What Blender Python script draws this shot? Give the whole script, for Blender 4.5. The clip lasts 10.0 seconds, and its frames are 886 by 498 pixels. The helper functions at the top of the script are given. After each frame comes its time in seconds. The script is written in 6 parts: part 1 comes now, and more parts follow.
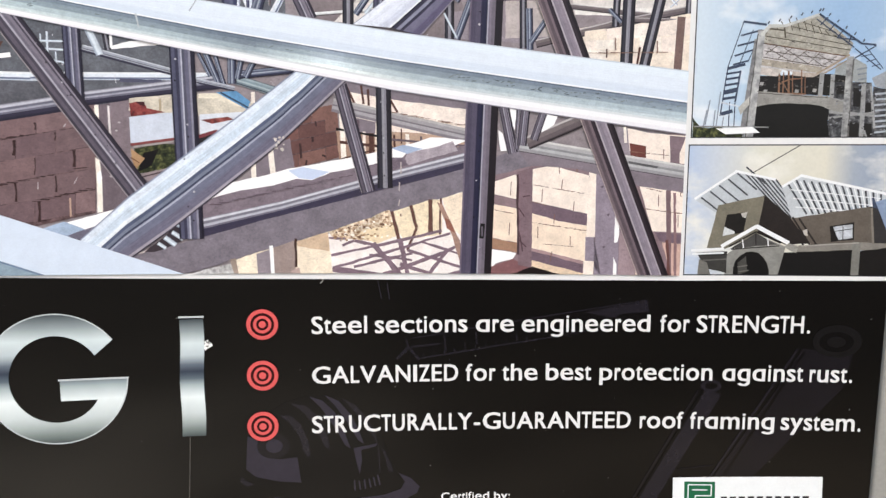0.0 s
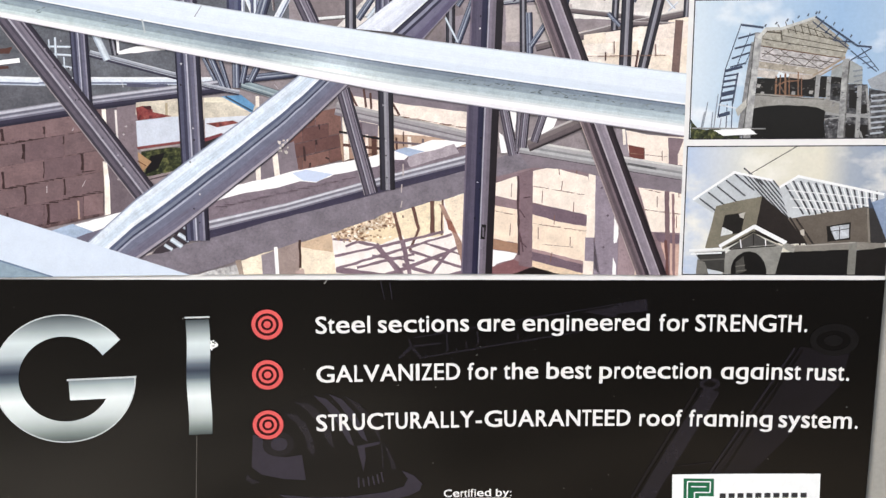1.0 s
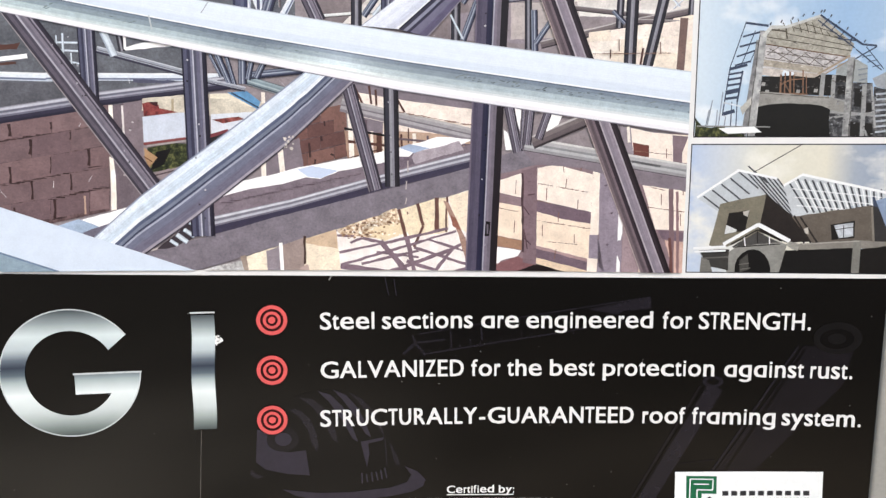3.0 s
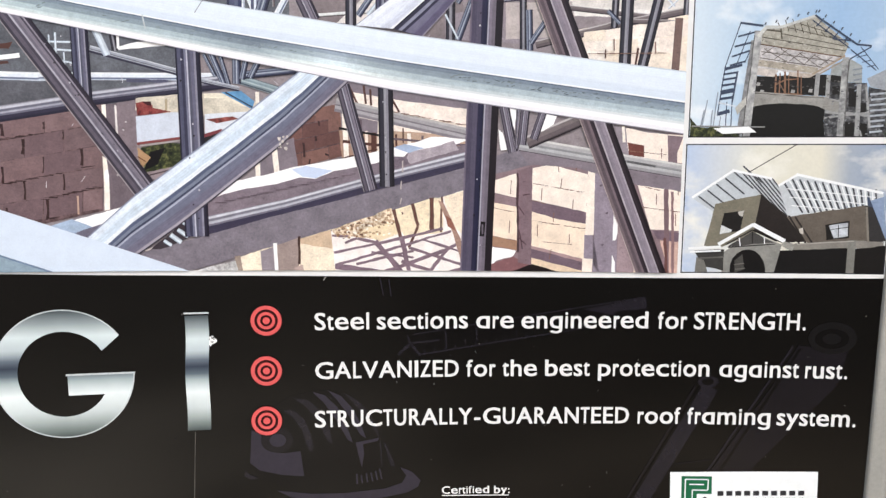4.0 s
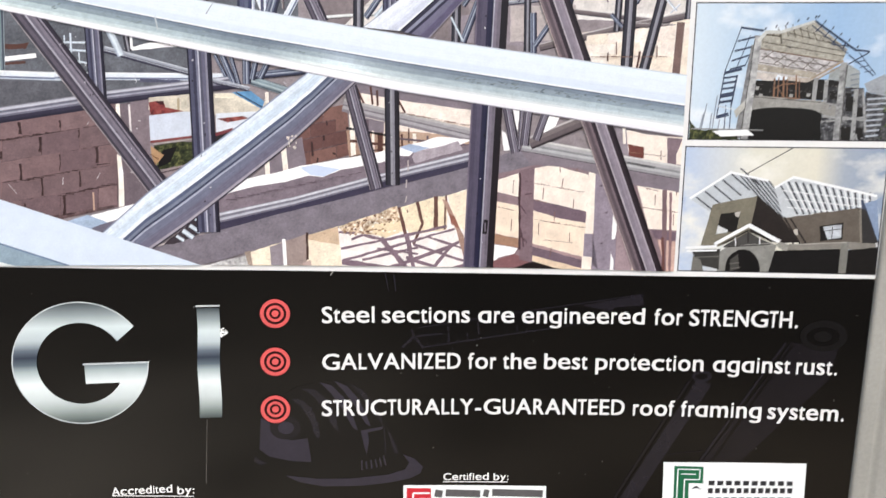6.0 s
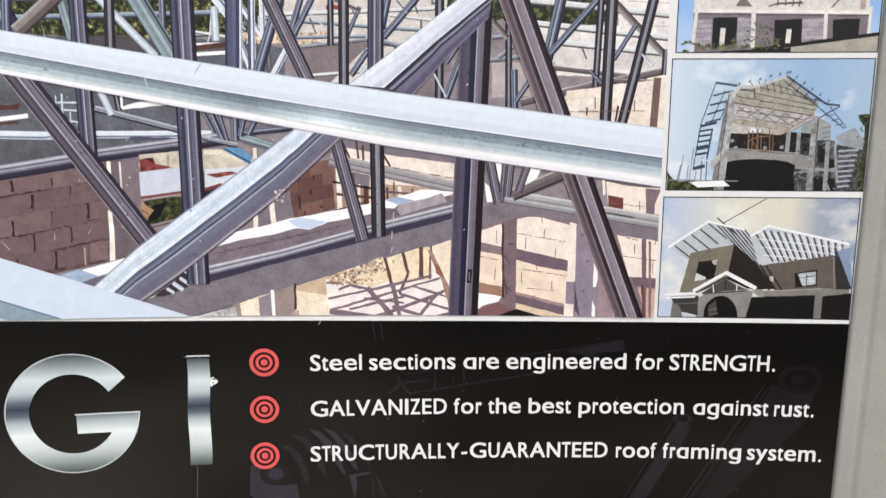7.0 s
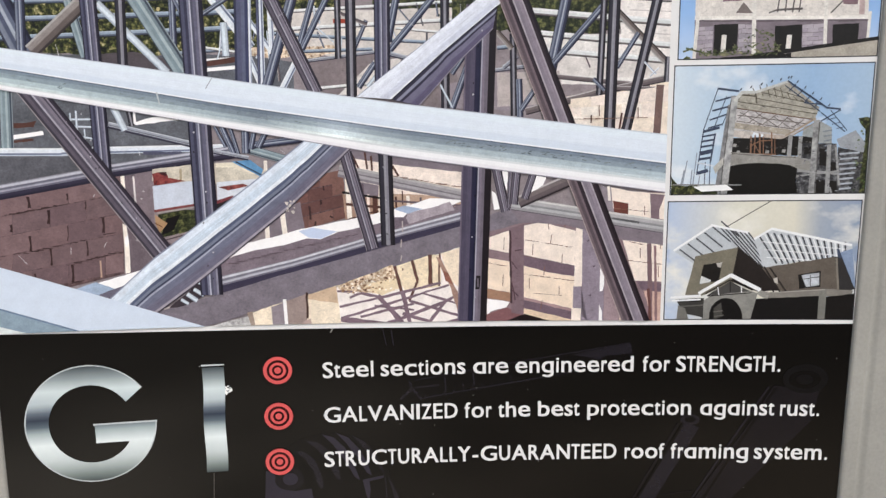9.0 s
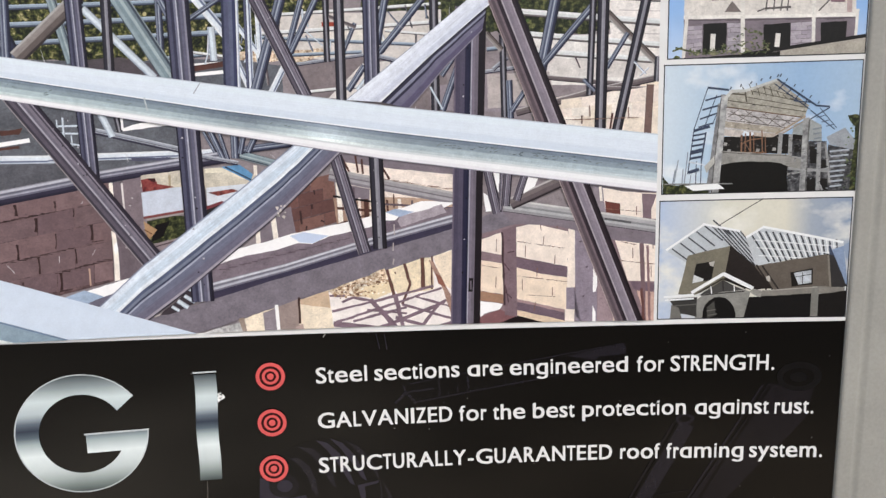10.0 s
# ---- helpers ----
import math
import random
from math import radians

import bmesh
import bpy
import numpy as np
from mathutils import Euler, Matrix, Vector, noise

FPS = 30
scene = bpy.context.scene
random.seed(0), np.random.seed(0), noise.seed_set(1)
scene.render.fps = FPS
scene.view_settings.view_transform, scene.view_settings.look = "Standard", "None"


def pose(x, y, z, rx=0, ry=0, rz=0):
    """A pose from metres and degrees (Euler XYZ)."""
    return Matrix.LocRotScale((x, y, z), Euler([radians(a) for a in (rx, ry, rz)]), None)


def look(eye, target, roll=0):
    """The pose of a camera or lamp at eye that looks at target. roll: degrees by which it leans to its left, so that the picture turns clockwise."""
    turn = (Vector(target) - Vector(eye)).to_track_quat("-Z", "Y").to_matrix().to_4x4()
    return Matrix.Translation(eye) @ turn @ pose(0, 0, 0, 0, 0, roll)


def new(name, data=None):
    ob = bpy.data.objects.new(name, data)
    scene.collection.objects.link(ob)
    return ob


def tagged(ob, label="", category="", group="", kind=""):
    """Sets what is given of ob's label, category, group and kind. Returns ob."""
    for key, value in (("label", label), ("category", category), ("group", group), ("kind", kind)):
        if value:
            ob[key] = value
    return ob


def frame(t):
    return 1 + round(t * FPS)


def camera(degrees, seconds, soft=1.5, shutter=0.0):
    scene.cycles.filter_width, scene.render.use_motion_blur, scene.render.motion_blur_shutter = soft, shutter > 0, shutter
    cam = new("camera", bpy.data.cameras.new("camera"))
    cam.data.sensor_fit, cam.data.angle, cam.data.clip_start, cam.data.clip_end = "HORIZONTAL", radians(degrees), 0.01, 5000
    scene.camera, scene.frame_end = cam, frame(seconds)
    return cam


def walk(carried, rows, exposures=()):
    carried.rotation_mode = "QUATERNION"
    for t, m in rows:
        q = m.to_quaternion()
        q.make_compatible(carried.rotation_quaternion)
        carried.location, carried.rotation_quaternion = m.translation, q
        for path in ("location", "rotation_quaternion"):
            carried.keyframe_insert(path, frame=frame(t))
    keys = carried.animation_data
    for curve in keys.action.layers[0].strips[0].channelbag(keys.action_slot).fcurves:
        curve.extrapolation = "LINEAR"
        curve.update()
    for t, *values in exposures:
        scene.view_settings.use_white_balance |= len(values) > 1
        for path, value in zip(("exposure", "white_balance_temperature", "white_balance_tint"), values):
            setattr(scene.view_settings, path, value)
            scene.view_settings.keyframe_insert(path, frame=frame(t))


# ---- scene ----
# A printed advertising board hung on a plain wall outdoors, seen by a hand-held camera.
cam = camera(65.0, 10.0, soft=1.4, shutter=1.0)
ROWS = [
    (0.0, -0.0330, -0.9708, 1.5517, 82.46, 0.05, -2.90),
    (0.5, -0.0366, -0.9830, 1.5521, 82.50, 0.08, -2.68),
    (1.0, -0.0323, -0.9854, 1.5554, 82.42, 0.24, -2.67),
    (1.5, -0.0309, -0.9884, 1.5566, 82.42, 0.24, -2.58),
    (2.0, -0.0301, -0.9897, 1.5568, 82.36, 0.16, -2.39),
    (2.5, -0.0349, -0.9896, 1.5530, 82.32, 0.05, -2.31),
    (4.0, -0.0321, -0.9864, 1.5528, 82.32, 0.00, -2.72),
    (4.5, -0.0309, -0.9896, 1.5553, 82.14, 0.06, -2.28),
    (5.0, -0.0309, -0.9984, 1.5639, 81.11, 0.15, -1.52),
    (5.2, -0.0329, -0.9994, 1.5694, 80.53, 0.05, -1.53),
    (6.3, -0.0308, -1.0138, 1.6057, 80.36, -0.62, -2.84),
    (6.5, -0.0276, -1.0125, 1.6242, 80.43, -0.59, -3.11),
    (7.0, -0.0202, -1.0249, 1.6539, 80.90, -0.16, -2.88),
    (7.5, -0.0262, -1.0316, 1.6595, 81.09, -0.06, -2.86),
    (8.0, -0.0220, -1.0353, 1.6674, 81.22, 0.46, -2.80),
    (8.5, -0.0215, -1.0378, 1.6713, 81.07, 0.85, -2.61),
    (9.0, -0.0294, -1.0396, 1.6705, 80.75, 0.79, -2.64),
    (9.5, -0.0316, -1.0383, 1.6736, 80.62, 1.10, -3.01),
    (10.0, -0.0294, -1.0349, 1.6704, 80.93, 1.50, -3.30),
]


def eye(x, y, z, pitch, roll, yaw):
    """Camera pose that looks along +y at the board, turned by yaw, tilted and leaning."""
    ahead = Euler((radians(pitch), 0, radians(yaw))).to_matrix().to_4x4()
    return Matrix.Translation((x, y, z)) @ ahead @ pose(0, 0, 0, 0, 0, -roll)


walk(cam, [(t, eye(*r)) for t, *r in ROWS], exposures=[(0.0, 0.82), (1.0, 0.88), (5.2, 0.88), (6.5, 0.97), (7.0, 0.76), (7.5, 0.70), (9.0, 0.63), (10.0, 0.63)])

# ---- world and sun: bright open shade under a hazy sky ----
world = bpy.data.worlds.new("sky")
scene.world = world
world.use_nodes = True
wt = world.node_tree
sky = wt.nodes.new("ShaderNodeTexSky")
sky.sky_type = "NISHITA"
sky.sun_disc = False
sky.sun_elevation, sky.sun_rotation = radians(58), radians(160)
sky.air_density, sky.dust_density = 1.0, 3.0
wt.nodes["Background"].inputs["Strength"].default_value = 0.11
wt.links.new(sky.outputs[0], wt.nodes["Background"].inputs["Color"])
sun = new("sun", bpy.data.lights.new("sun", "SUN"))
sun.data.energy, sun.data.angle, sun.data.color = 1.5, radians(25), (1.0, 0.97, 0.935)
sun.matrix_world = look((3, -6, 11), (0, 0, 1.3))

# ---- materials ----
BASE_Z = 1.3       # height of the board's zero line
BOW = -0.099       # the sheet bows: its sides stand nearer to the viewer
INK_GAIN = 0.92


def lin(c):
    out = []
    for v in c:
        v = (v / 255) ** 1.13
        out.append((v / 12.92 if v < 0.04045 else ((v + 0.055) / 1.055) ** 2.4) * INK_GAIN)
    return (*out, 1)


INKS = {}


def nodes_of(name, rough, spec=0.25):
    m = bpy.data.materials.new(name)
    m.use_nodes = True
    b = m.node_tree.nodes["Principled BSDF"]
    b.inputs["Roughness"].default_value = rough
    b.inputs["Specular IOR Level"].default_value = spec
    return m, m.node_tree, b


def coord(nt, kind, scale=(1, 1, 1)):
    c = nt.nodes.new("ShaderNodeTexCoord")
    mp = nt.nodes.new("ShaderNodeMapping")
    mp.inputs["Scale"].default_value = scale
    nt.links.new(c.outputs[kind], mp.inputs["Vector"])
    return mp.outputs[0]


def noise_tex(nt, vec, scale, detail=4, rough=0.6):
    n = nt.nodes.new("ShaderNodeTexNoise")
    n.inputs["Scale"].default_value, n.inputs["Detail"].default_value, n.inputs["Roughness"].default_value = scale, detail, rough
    nt.links.new(vec, n.inputs["Vector"])
    return n.outputs["Fac"]


def ramp(nt, fac, stops, smooth=True):
    r = nt.nodes.new("ShaderNodeValToRGB")
    r.color_ramp.interpolation = "LINEAR" if smooth else "CONSTANT"
    e = r.color_ramp.elements
    while len(e) < len(stops):
        e.new(0.5)
    for k, (p, c) in enumerate(stops):
        e[k].position, e[k].color = p, c
    nt.links.new(fac, r.inputs[0])
    return r.outputs[0]


def grade(nt, col, fac, lo, hi):
    """Multiplies a colour by a value that runs lo..hi with fac."""
    mr = nt.nodes.new("ShaderNodeMapRange")
    mr.inputs["From Min"].default_value, mr.inputs["From Max"].default_value = 0.3, 0.7
    mr.inputs["To Min"].default_value, mr.inputs["To Max"].default_value = lo, hi
    nt.links.new(fac, mr.inputs["Value"])
    mx = nt.nodes.new("ShaderNodeVectorMath")
    mx.operation = "SCALE"
    nt.links.new(col, mx.inputs[0])
    nt.links.new(mr.outputs[0], mx.inputs["Scale"])
    return mx.outputs[0]


PAPER_ROUGH = 0.32


def ink(*c, vary=0.14, scale=55.0):
    """Plain printed ink, with the mottling of a blown-up photograph."""
    key = ("ink", c, vary, scale)
    if key not in INKS:
        m, nt, b = nodes_of("ink", PAPER_ROUGH)
        rgb = nt.nodes.new("ShaderNodeRGB")
        rgb.outputs[0].default_value = lin(c)
        v = coord(nt, "Object")
        col = grade(nt, rgb.outputs[0], noise_tex(nt, v, scale), 1 - vary, 1 + vary)
        col = grade(nt, col, noise_tex(nt, v, scale * 7, 3, 0.75), 1 - vary * 0.9, 1 + vary * 0.9)
        if vary >= 0.14:
            spot = ramp(nt, noise_tex(nt, coord(nt, "Object", (1, 1, 1.8)), 150, 4, 0.7), [(0.3, (0.72, 0.72, 0.72, 1)), (0.4, (0.95, 0.95, 0.95, 1)), (0.62, (1, 1, 1, 1)), (0.72, (1.22, 1.22, 1.22, 1))])
            mul = nt.nodes.new("ShaderNodeVectorMath")
            mul.operation = "MULTIPLY"
            nt.links.new(col, mul.inputs[0])
            nt.links.new(spot, mul.inputs[1])
            col = mul.outputs[0]
        nt.links.new(col, b.inputs["Base Color"])
        INKS[key] = m
    return INKS[key]


def bands(*stops, vary=0.10):
    """Ink that changes across a printed strip: stops of (place, r, g, b), streaked along the strip."""
    key = ("bands", stops, vary)
    if key not in INKS:
        m, nt, b = nodes_of("banded_ink", PAPER_ROUGH)
        sep = nt.nodes.new("ShaderNodeSeparateXYZ")
        nt.links.new(coord(nt, "UV"), sep.inputs[0])
        sharp = []
        for (p, *c), (q, *d) in zip(stops, stops[1:]):
            gap = q - p
            sharp += [(p + 0.36 * gap, lin(c)), (p + 0.58 * gap, lin(d))]
        col = ramp(nt, sep.outputs["Y"], sharp)
        col = grade(nt, col, noise_tex(nt, coord(nt, "UV", (1.2, 16, 1)), 2.0, 6, 0.7), 1 - vary * 2.2, 1 + vary * 1.8)
        col = grade(nt, col, noise_tex(nt, coord(nt, "Object"), 90), 1 - vary, 1 + vary)
        col = grade(nt, col, noise_tex(nt, coord(nt, "Object"), 420, 2), 1 - vary, 1 + vary)
        nt.links.new(col, b.inputs["Base Color"])
        INKS[key] = m
    return INKS[key]


def upright(*stops, vary=0.05, scale=25.0):
    """Ink that changes with height over its own shape (0 at its foot, 1 at its top)."""
    key = ("upright", stops, vary)
    if key not in INKS:
        m, nt, b = nodes_of("graded_ink", PAPER_ROUGH)
        sep = nt.nodes.new("ShaderNodeSeparateXYZ")
        nt.links.new(coord(nt, "Generated"), sep.inputs[0])
        col = ramp(nt, sep.outputs["Z"], [(p, lin(c)) for p, *c in stops])
        col = grade(nt, col, noise_tex(nt, coord(nt, "Object"), scale), 1 - vary, 1 + vary)
        nt.links.new(col, b.inputs["Base Color"])
        INKS[key] = m
    return INKS[key]


def mottled(scale, *stops, detail=5, stretch=(1, 1, 1)):
    """Ink of a printed leafy, rubbly or cloudy patch: noise through a ramp of colours."""
    key = ("mottled", scale, stops, detail, stretch)
    if key not in INKS:
        m, nt, b = nodes_of("mottled_ink", PAPER_ROUGH)
        f = noise_tex(nt, coord(nt, "Object", stretch), scale, detail, 0.65)
        col = ramp(nt, f, [(p, lin(c)) for p, *c in stops])
        col = grade(nt, col, noise_tex(nt, coord(nt, "Object"), scale * 0.22, 3), 0.6, 1.3)
        nt.links.new(col, b.inputs["Base Color"])
        INKS[key] = m
    return INKS[key]


def sky_ink(*stops, scale=12.0, place=(0, 0, 0), amount=0.5, white=(246, 247, 246)):
    """Ink of a printed sky: colours from left to right, with soft clouds."""
    m, nt, b = nodes_of("sky_ink", PAPER_ROUGH)
    sep = nt.nodes.new("ShaderNodeSeparateXYZ")
    nt.links.new(coord(nt, "Generated"), sep.inputs[0])
    col = ramp(nt, sep.outputs["X"], [(p, lin(c)) for p, *c in stops])
    v = coord(nt, "Object", (1, 1, 1.6))
    v.node.inputs["Location"].default_value = place
    cloud = ramp(nt, noise_tex(nt, v, scale, 4, 0.55), [(0.62 - 0.3 * amount, (0, 0, 0, 1)), (0.78 - 0.2 * amount, (1, 1, 1, 1))])
    mx = nt.nodes.new("ShaderNodeMix")
    mx.data_type = "RGBA"
    nt.links.new(cloud, mx.inputs[0])
    # the colour sockets of the mix node come after the float and vector ones
    for k, sock in enumerate(mx.inputs):
        if sock.type == "RGBA" and sock.name == "A":
            nt.links.new(col, sock)
        if sock.type == "RGBA" and sock.name == "B":
            sock.default_value = lin(white)
    out = [o for o in mx.outputs if o.type == "RGBA"][0]
    nt.links.new(grade(nt, out, noise_tex(nt, coord(nt, "Object"), 200, 2), 0.97, 1.03), b.inputs["Base Color"])
    return m


def painted(name, c, rough, bump=0.15, scale=30.0, dirt=0.25):
    """Weathered paint or plaster with grain, blotches and fine relief."""
    m, nt, b = nodes_of(name, rough)
    rgb = nt.nodes.new("ShaderNodeRGB")
    rgb.outputs[0].default_value = (*c, 1)
    v = coord(nt, "Object")
    col = grade(nt, rgb.outputs[0], noise_tex(nt, v, scale * 0.2, 6), 1 - dirt, 1 + dirt * 0.9)
    col = grade(nt, col, noise_tex(nt, v, scale * 6, 3), 0.94, 1.05)
    nt.links.new(col, b.inputs["Base Color"])
    bp = nt.nodes.new("ShaderNodeBump")
    bp.inputs["Strength"].default_value, bp.inputs["Distance"].default_value = bump, 0.004
    nt.links.new(noise_tex(nt, v, scale * 3, 5), bp.inputs["Height"])
    nt.links.new(bp.outputs[0], b.inputs["Normal"])
    return m


WALL = painted("plaster", (0.42, 0.40, 0.36), 0.85, 0.4, 20)
GROUND = painted("concrete_ground", (0.2, 0.18, 0.15), 0.9, 0.5, 5.0, 0.7)
# unseen ground: pale left to dark right, toned for the black sheet's reflections
gt = GROUND.node_tree
gx = gt.nodes.new("ShaderNodeSeparateXYZ")
gt.links.new(coord(gt, "Object"), gx.inputs[0])
gr = gt.nodes.new("ShaderNodeMapRange")
gr.inputs["From Min"].default_value, gr.inputs["From Max"].default_value = -2.0, 2.0
gt.links.new(gx.outputs["X"], gr.inputs["Value"])
side_tone = ramp(gt, gr.outputs[0], [(0.1, (0.9, 0.89, 0.86, 1)), (0.4, (0.78, 0.75, 0.71, 1)), (0.55, (0.36, 0.33, 0.3, 1)), (0.85, (0.32, 0.28, 0.235, 1))])
# also brighter toward the wall and dimmer far off, for the same reflections
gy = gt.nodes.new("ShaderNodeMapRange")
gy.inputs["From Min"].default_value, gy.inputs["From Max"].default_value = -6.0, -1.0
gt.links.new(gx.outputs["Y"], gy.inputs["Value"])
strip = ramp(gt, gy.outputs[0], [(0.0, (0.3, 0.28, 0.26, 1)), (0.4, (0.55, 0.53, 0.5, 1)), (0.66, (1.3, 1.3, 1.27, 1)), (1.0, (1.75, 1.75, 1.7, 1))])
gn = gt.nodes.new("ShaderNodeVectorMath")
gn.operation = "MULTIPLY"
gt.links.new(side_tone, gn.inputs[0])
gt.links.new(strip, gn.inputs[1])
gm = gt.nodes.new("ShaderNodeVectorMath")
gm.operation = "MULTIPLY"
gb = gt.nodes["Principled BSDF"].inputs["Base Color"]
gt.links.new(gb.links[0].from_socket, gm.inputs[0])
gt.links.new(gn.outputs[0], gm.inputs[1])
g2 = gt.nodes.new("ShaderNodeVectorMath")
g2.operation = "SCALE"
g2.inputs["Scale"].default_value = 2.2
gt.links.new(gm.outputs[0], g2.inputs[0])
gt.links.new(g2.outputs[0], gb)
FRAME = painted("frame_paint", (0.33, 0.322, 0.288), 0.5, 0.16, 28, 0.12)
BLACK = ink(11, 10, 9, vary=0.12, scale=6.0)
BLACK.node_tree.nodes["Principled BSDF"].inputs["Roughness"].default_value = 0.13
BLACK.node_tree.nodes["Principled BSDF"].inputs["Specular IOR Level"].default_value = 0.5
WHITE = ink(236, 235, 232, vary=0.02)

# ---- helpers for the print ----
STEP = 20.0        # the sheet is faceted every 20 mm
PLY = 0.000004     # each printed shape lies this much above the one before
layer = [0]


def on_sheet(x, z, lift):
    """Board millimetres to the world, on the bowed sheet."""
    k = math.floor(x / STEP + 1e-6)
    a, b = k * STEP / 1000, (k + 1) * STEP / 1000
    f = x / STEP - k
    x = x / 1000
    return Vector((x, BOW * (a * a * (1 - f) + b * b * f) - lift, BASE_Z + z / 1000))


def part(name, bm, material, parent, label=""):
    me = bpy.data.meshes.new(name)
    bm.to_mesh(me)
    bm.free()
    me.materials.append(material)
    ob = new(name, me)
    ob.parent = parent
    if label:
        ob["label"] = label
    return ob


def flat(name, material, faces, parent, clip=None, label="", uv=None, raise_it=True):
    """Printed shape: faces are lists of board points (mm); cut to the facets, clipped, laid on the sheet."""
    bm = bmesh.new()
    lay = bm.loops.layers.uv.new("UVMap")
    for k, pts in enumerate(faces):
        f = bm.faces.new([bm.verts.new((x, 0, z)) for x, z in pts])
        if uv:
            for lp, w in zip(f.loops, uv[k]):
                lp[lay].uv = w
    if clip:
        x0, x1, z0, z1 = clip[:4]
        slope = clip[4] if len(clip) > 4 else 0.0
        for co, no in (((x0, 0, 0), (-1, 0, 0)), ((x1, 0, 0), (1, 0, 0)), ((x1, 0, z0), (-slope, 0, -1)), ((0, 0, z1), (0, 0, 1))):
            bmesh.ops.bisect_plane(bm, geom=bm.verts[:] + bm.edges[:] + bm.faces[:], plane_co=co, plane_no=no, clear_outer=True)
    if not bm.verts:
        bm.free()
        return None
    xs = [v.co.x for v in bm.verts]
    for k in range(math.floor(min(xs) / STEP) + 1, math.ceil(max(xs) / STEP)):
        bmesh.ops.bisect_plane(bm, geom=bm.verts[:] + bm.edges[:] + bm.faces[:], plane_co=(k * STEP, 0, 0), plane_no=(1, 0, 0))
    layer[0] += 1 if raise_it else 0
    lift = 0.0004 + PLY * layer[0]
    for v in bm.verts:
        v.co = on_sheet(v.co.x, v.co.z, lift)
    bm.normal_update()
    flip = [f for f in bm.faces if f.normal.y > 0]
    bmesh.ops.reverse_faces(bm, faces=flip)
    return part(name, bm, material, parent, label)


# photographed masonry, shadows and leaves have uneven outlines: how far, in mm
ROUGH = {"printed_wall": 0.5, "printed_ledge": 0.6, "printed_shade": 0.7, "printed_rubble": 2.0, "printed_slab": 0.7, "printed_yard": 0.8,
         "printed_foliage": 2.4, "printed_post": 0.35, "printed_block": 0.6, "printed_crate": 0.7, "printed_crack": 0.5, "printed_drum": 0.6,
         "printed_beam": 0.3, "printed_house": 0.6, "printed_ceiling": 0.8, "printed_balcony": 0.6, "printed_opening": 0.5, "printed_light": 0.6}


def ragged(pts, far):
    """An outline with steps of about 9 mm, each pushed a little aside."""
    rnd = random.Random(round(pts[0][0] * 10) * 31 + round(pts[0][1] * 10))
    out = []
    for k, p in enumerate(pts):
        q = pts[(k + 1) % len(pts)]
        d = math.hypot(q[0] - p[0], q[1] - p[1])
        if d < 1e-6:
            continue
        nx, nz = (p[1] - q[1]) / d, (q[0] - p[0]) / d
        n = max(1, min(60, int(d / 9)))
        out.append((p[0], p[1]))
        for j in range(1, n):
            u = (j + rnd.uniform(-0.3, 0.3)) / n
            g = rnd.uniform(-far, far)
            out.append((p[0] + (q[0] - p[0]) * u + nx * g, p[1] + (q[1] - p[1]) * u + nz * g))
    return out


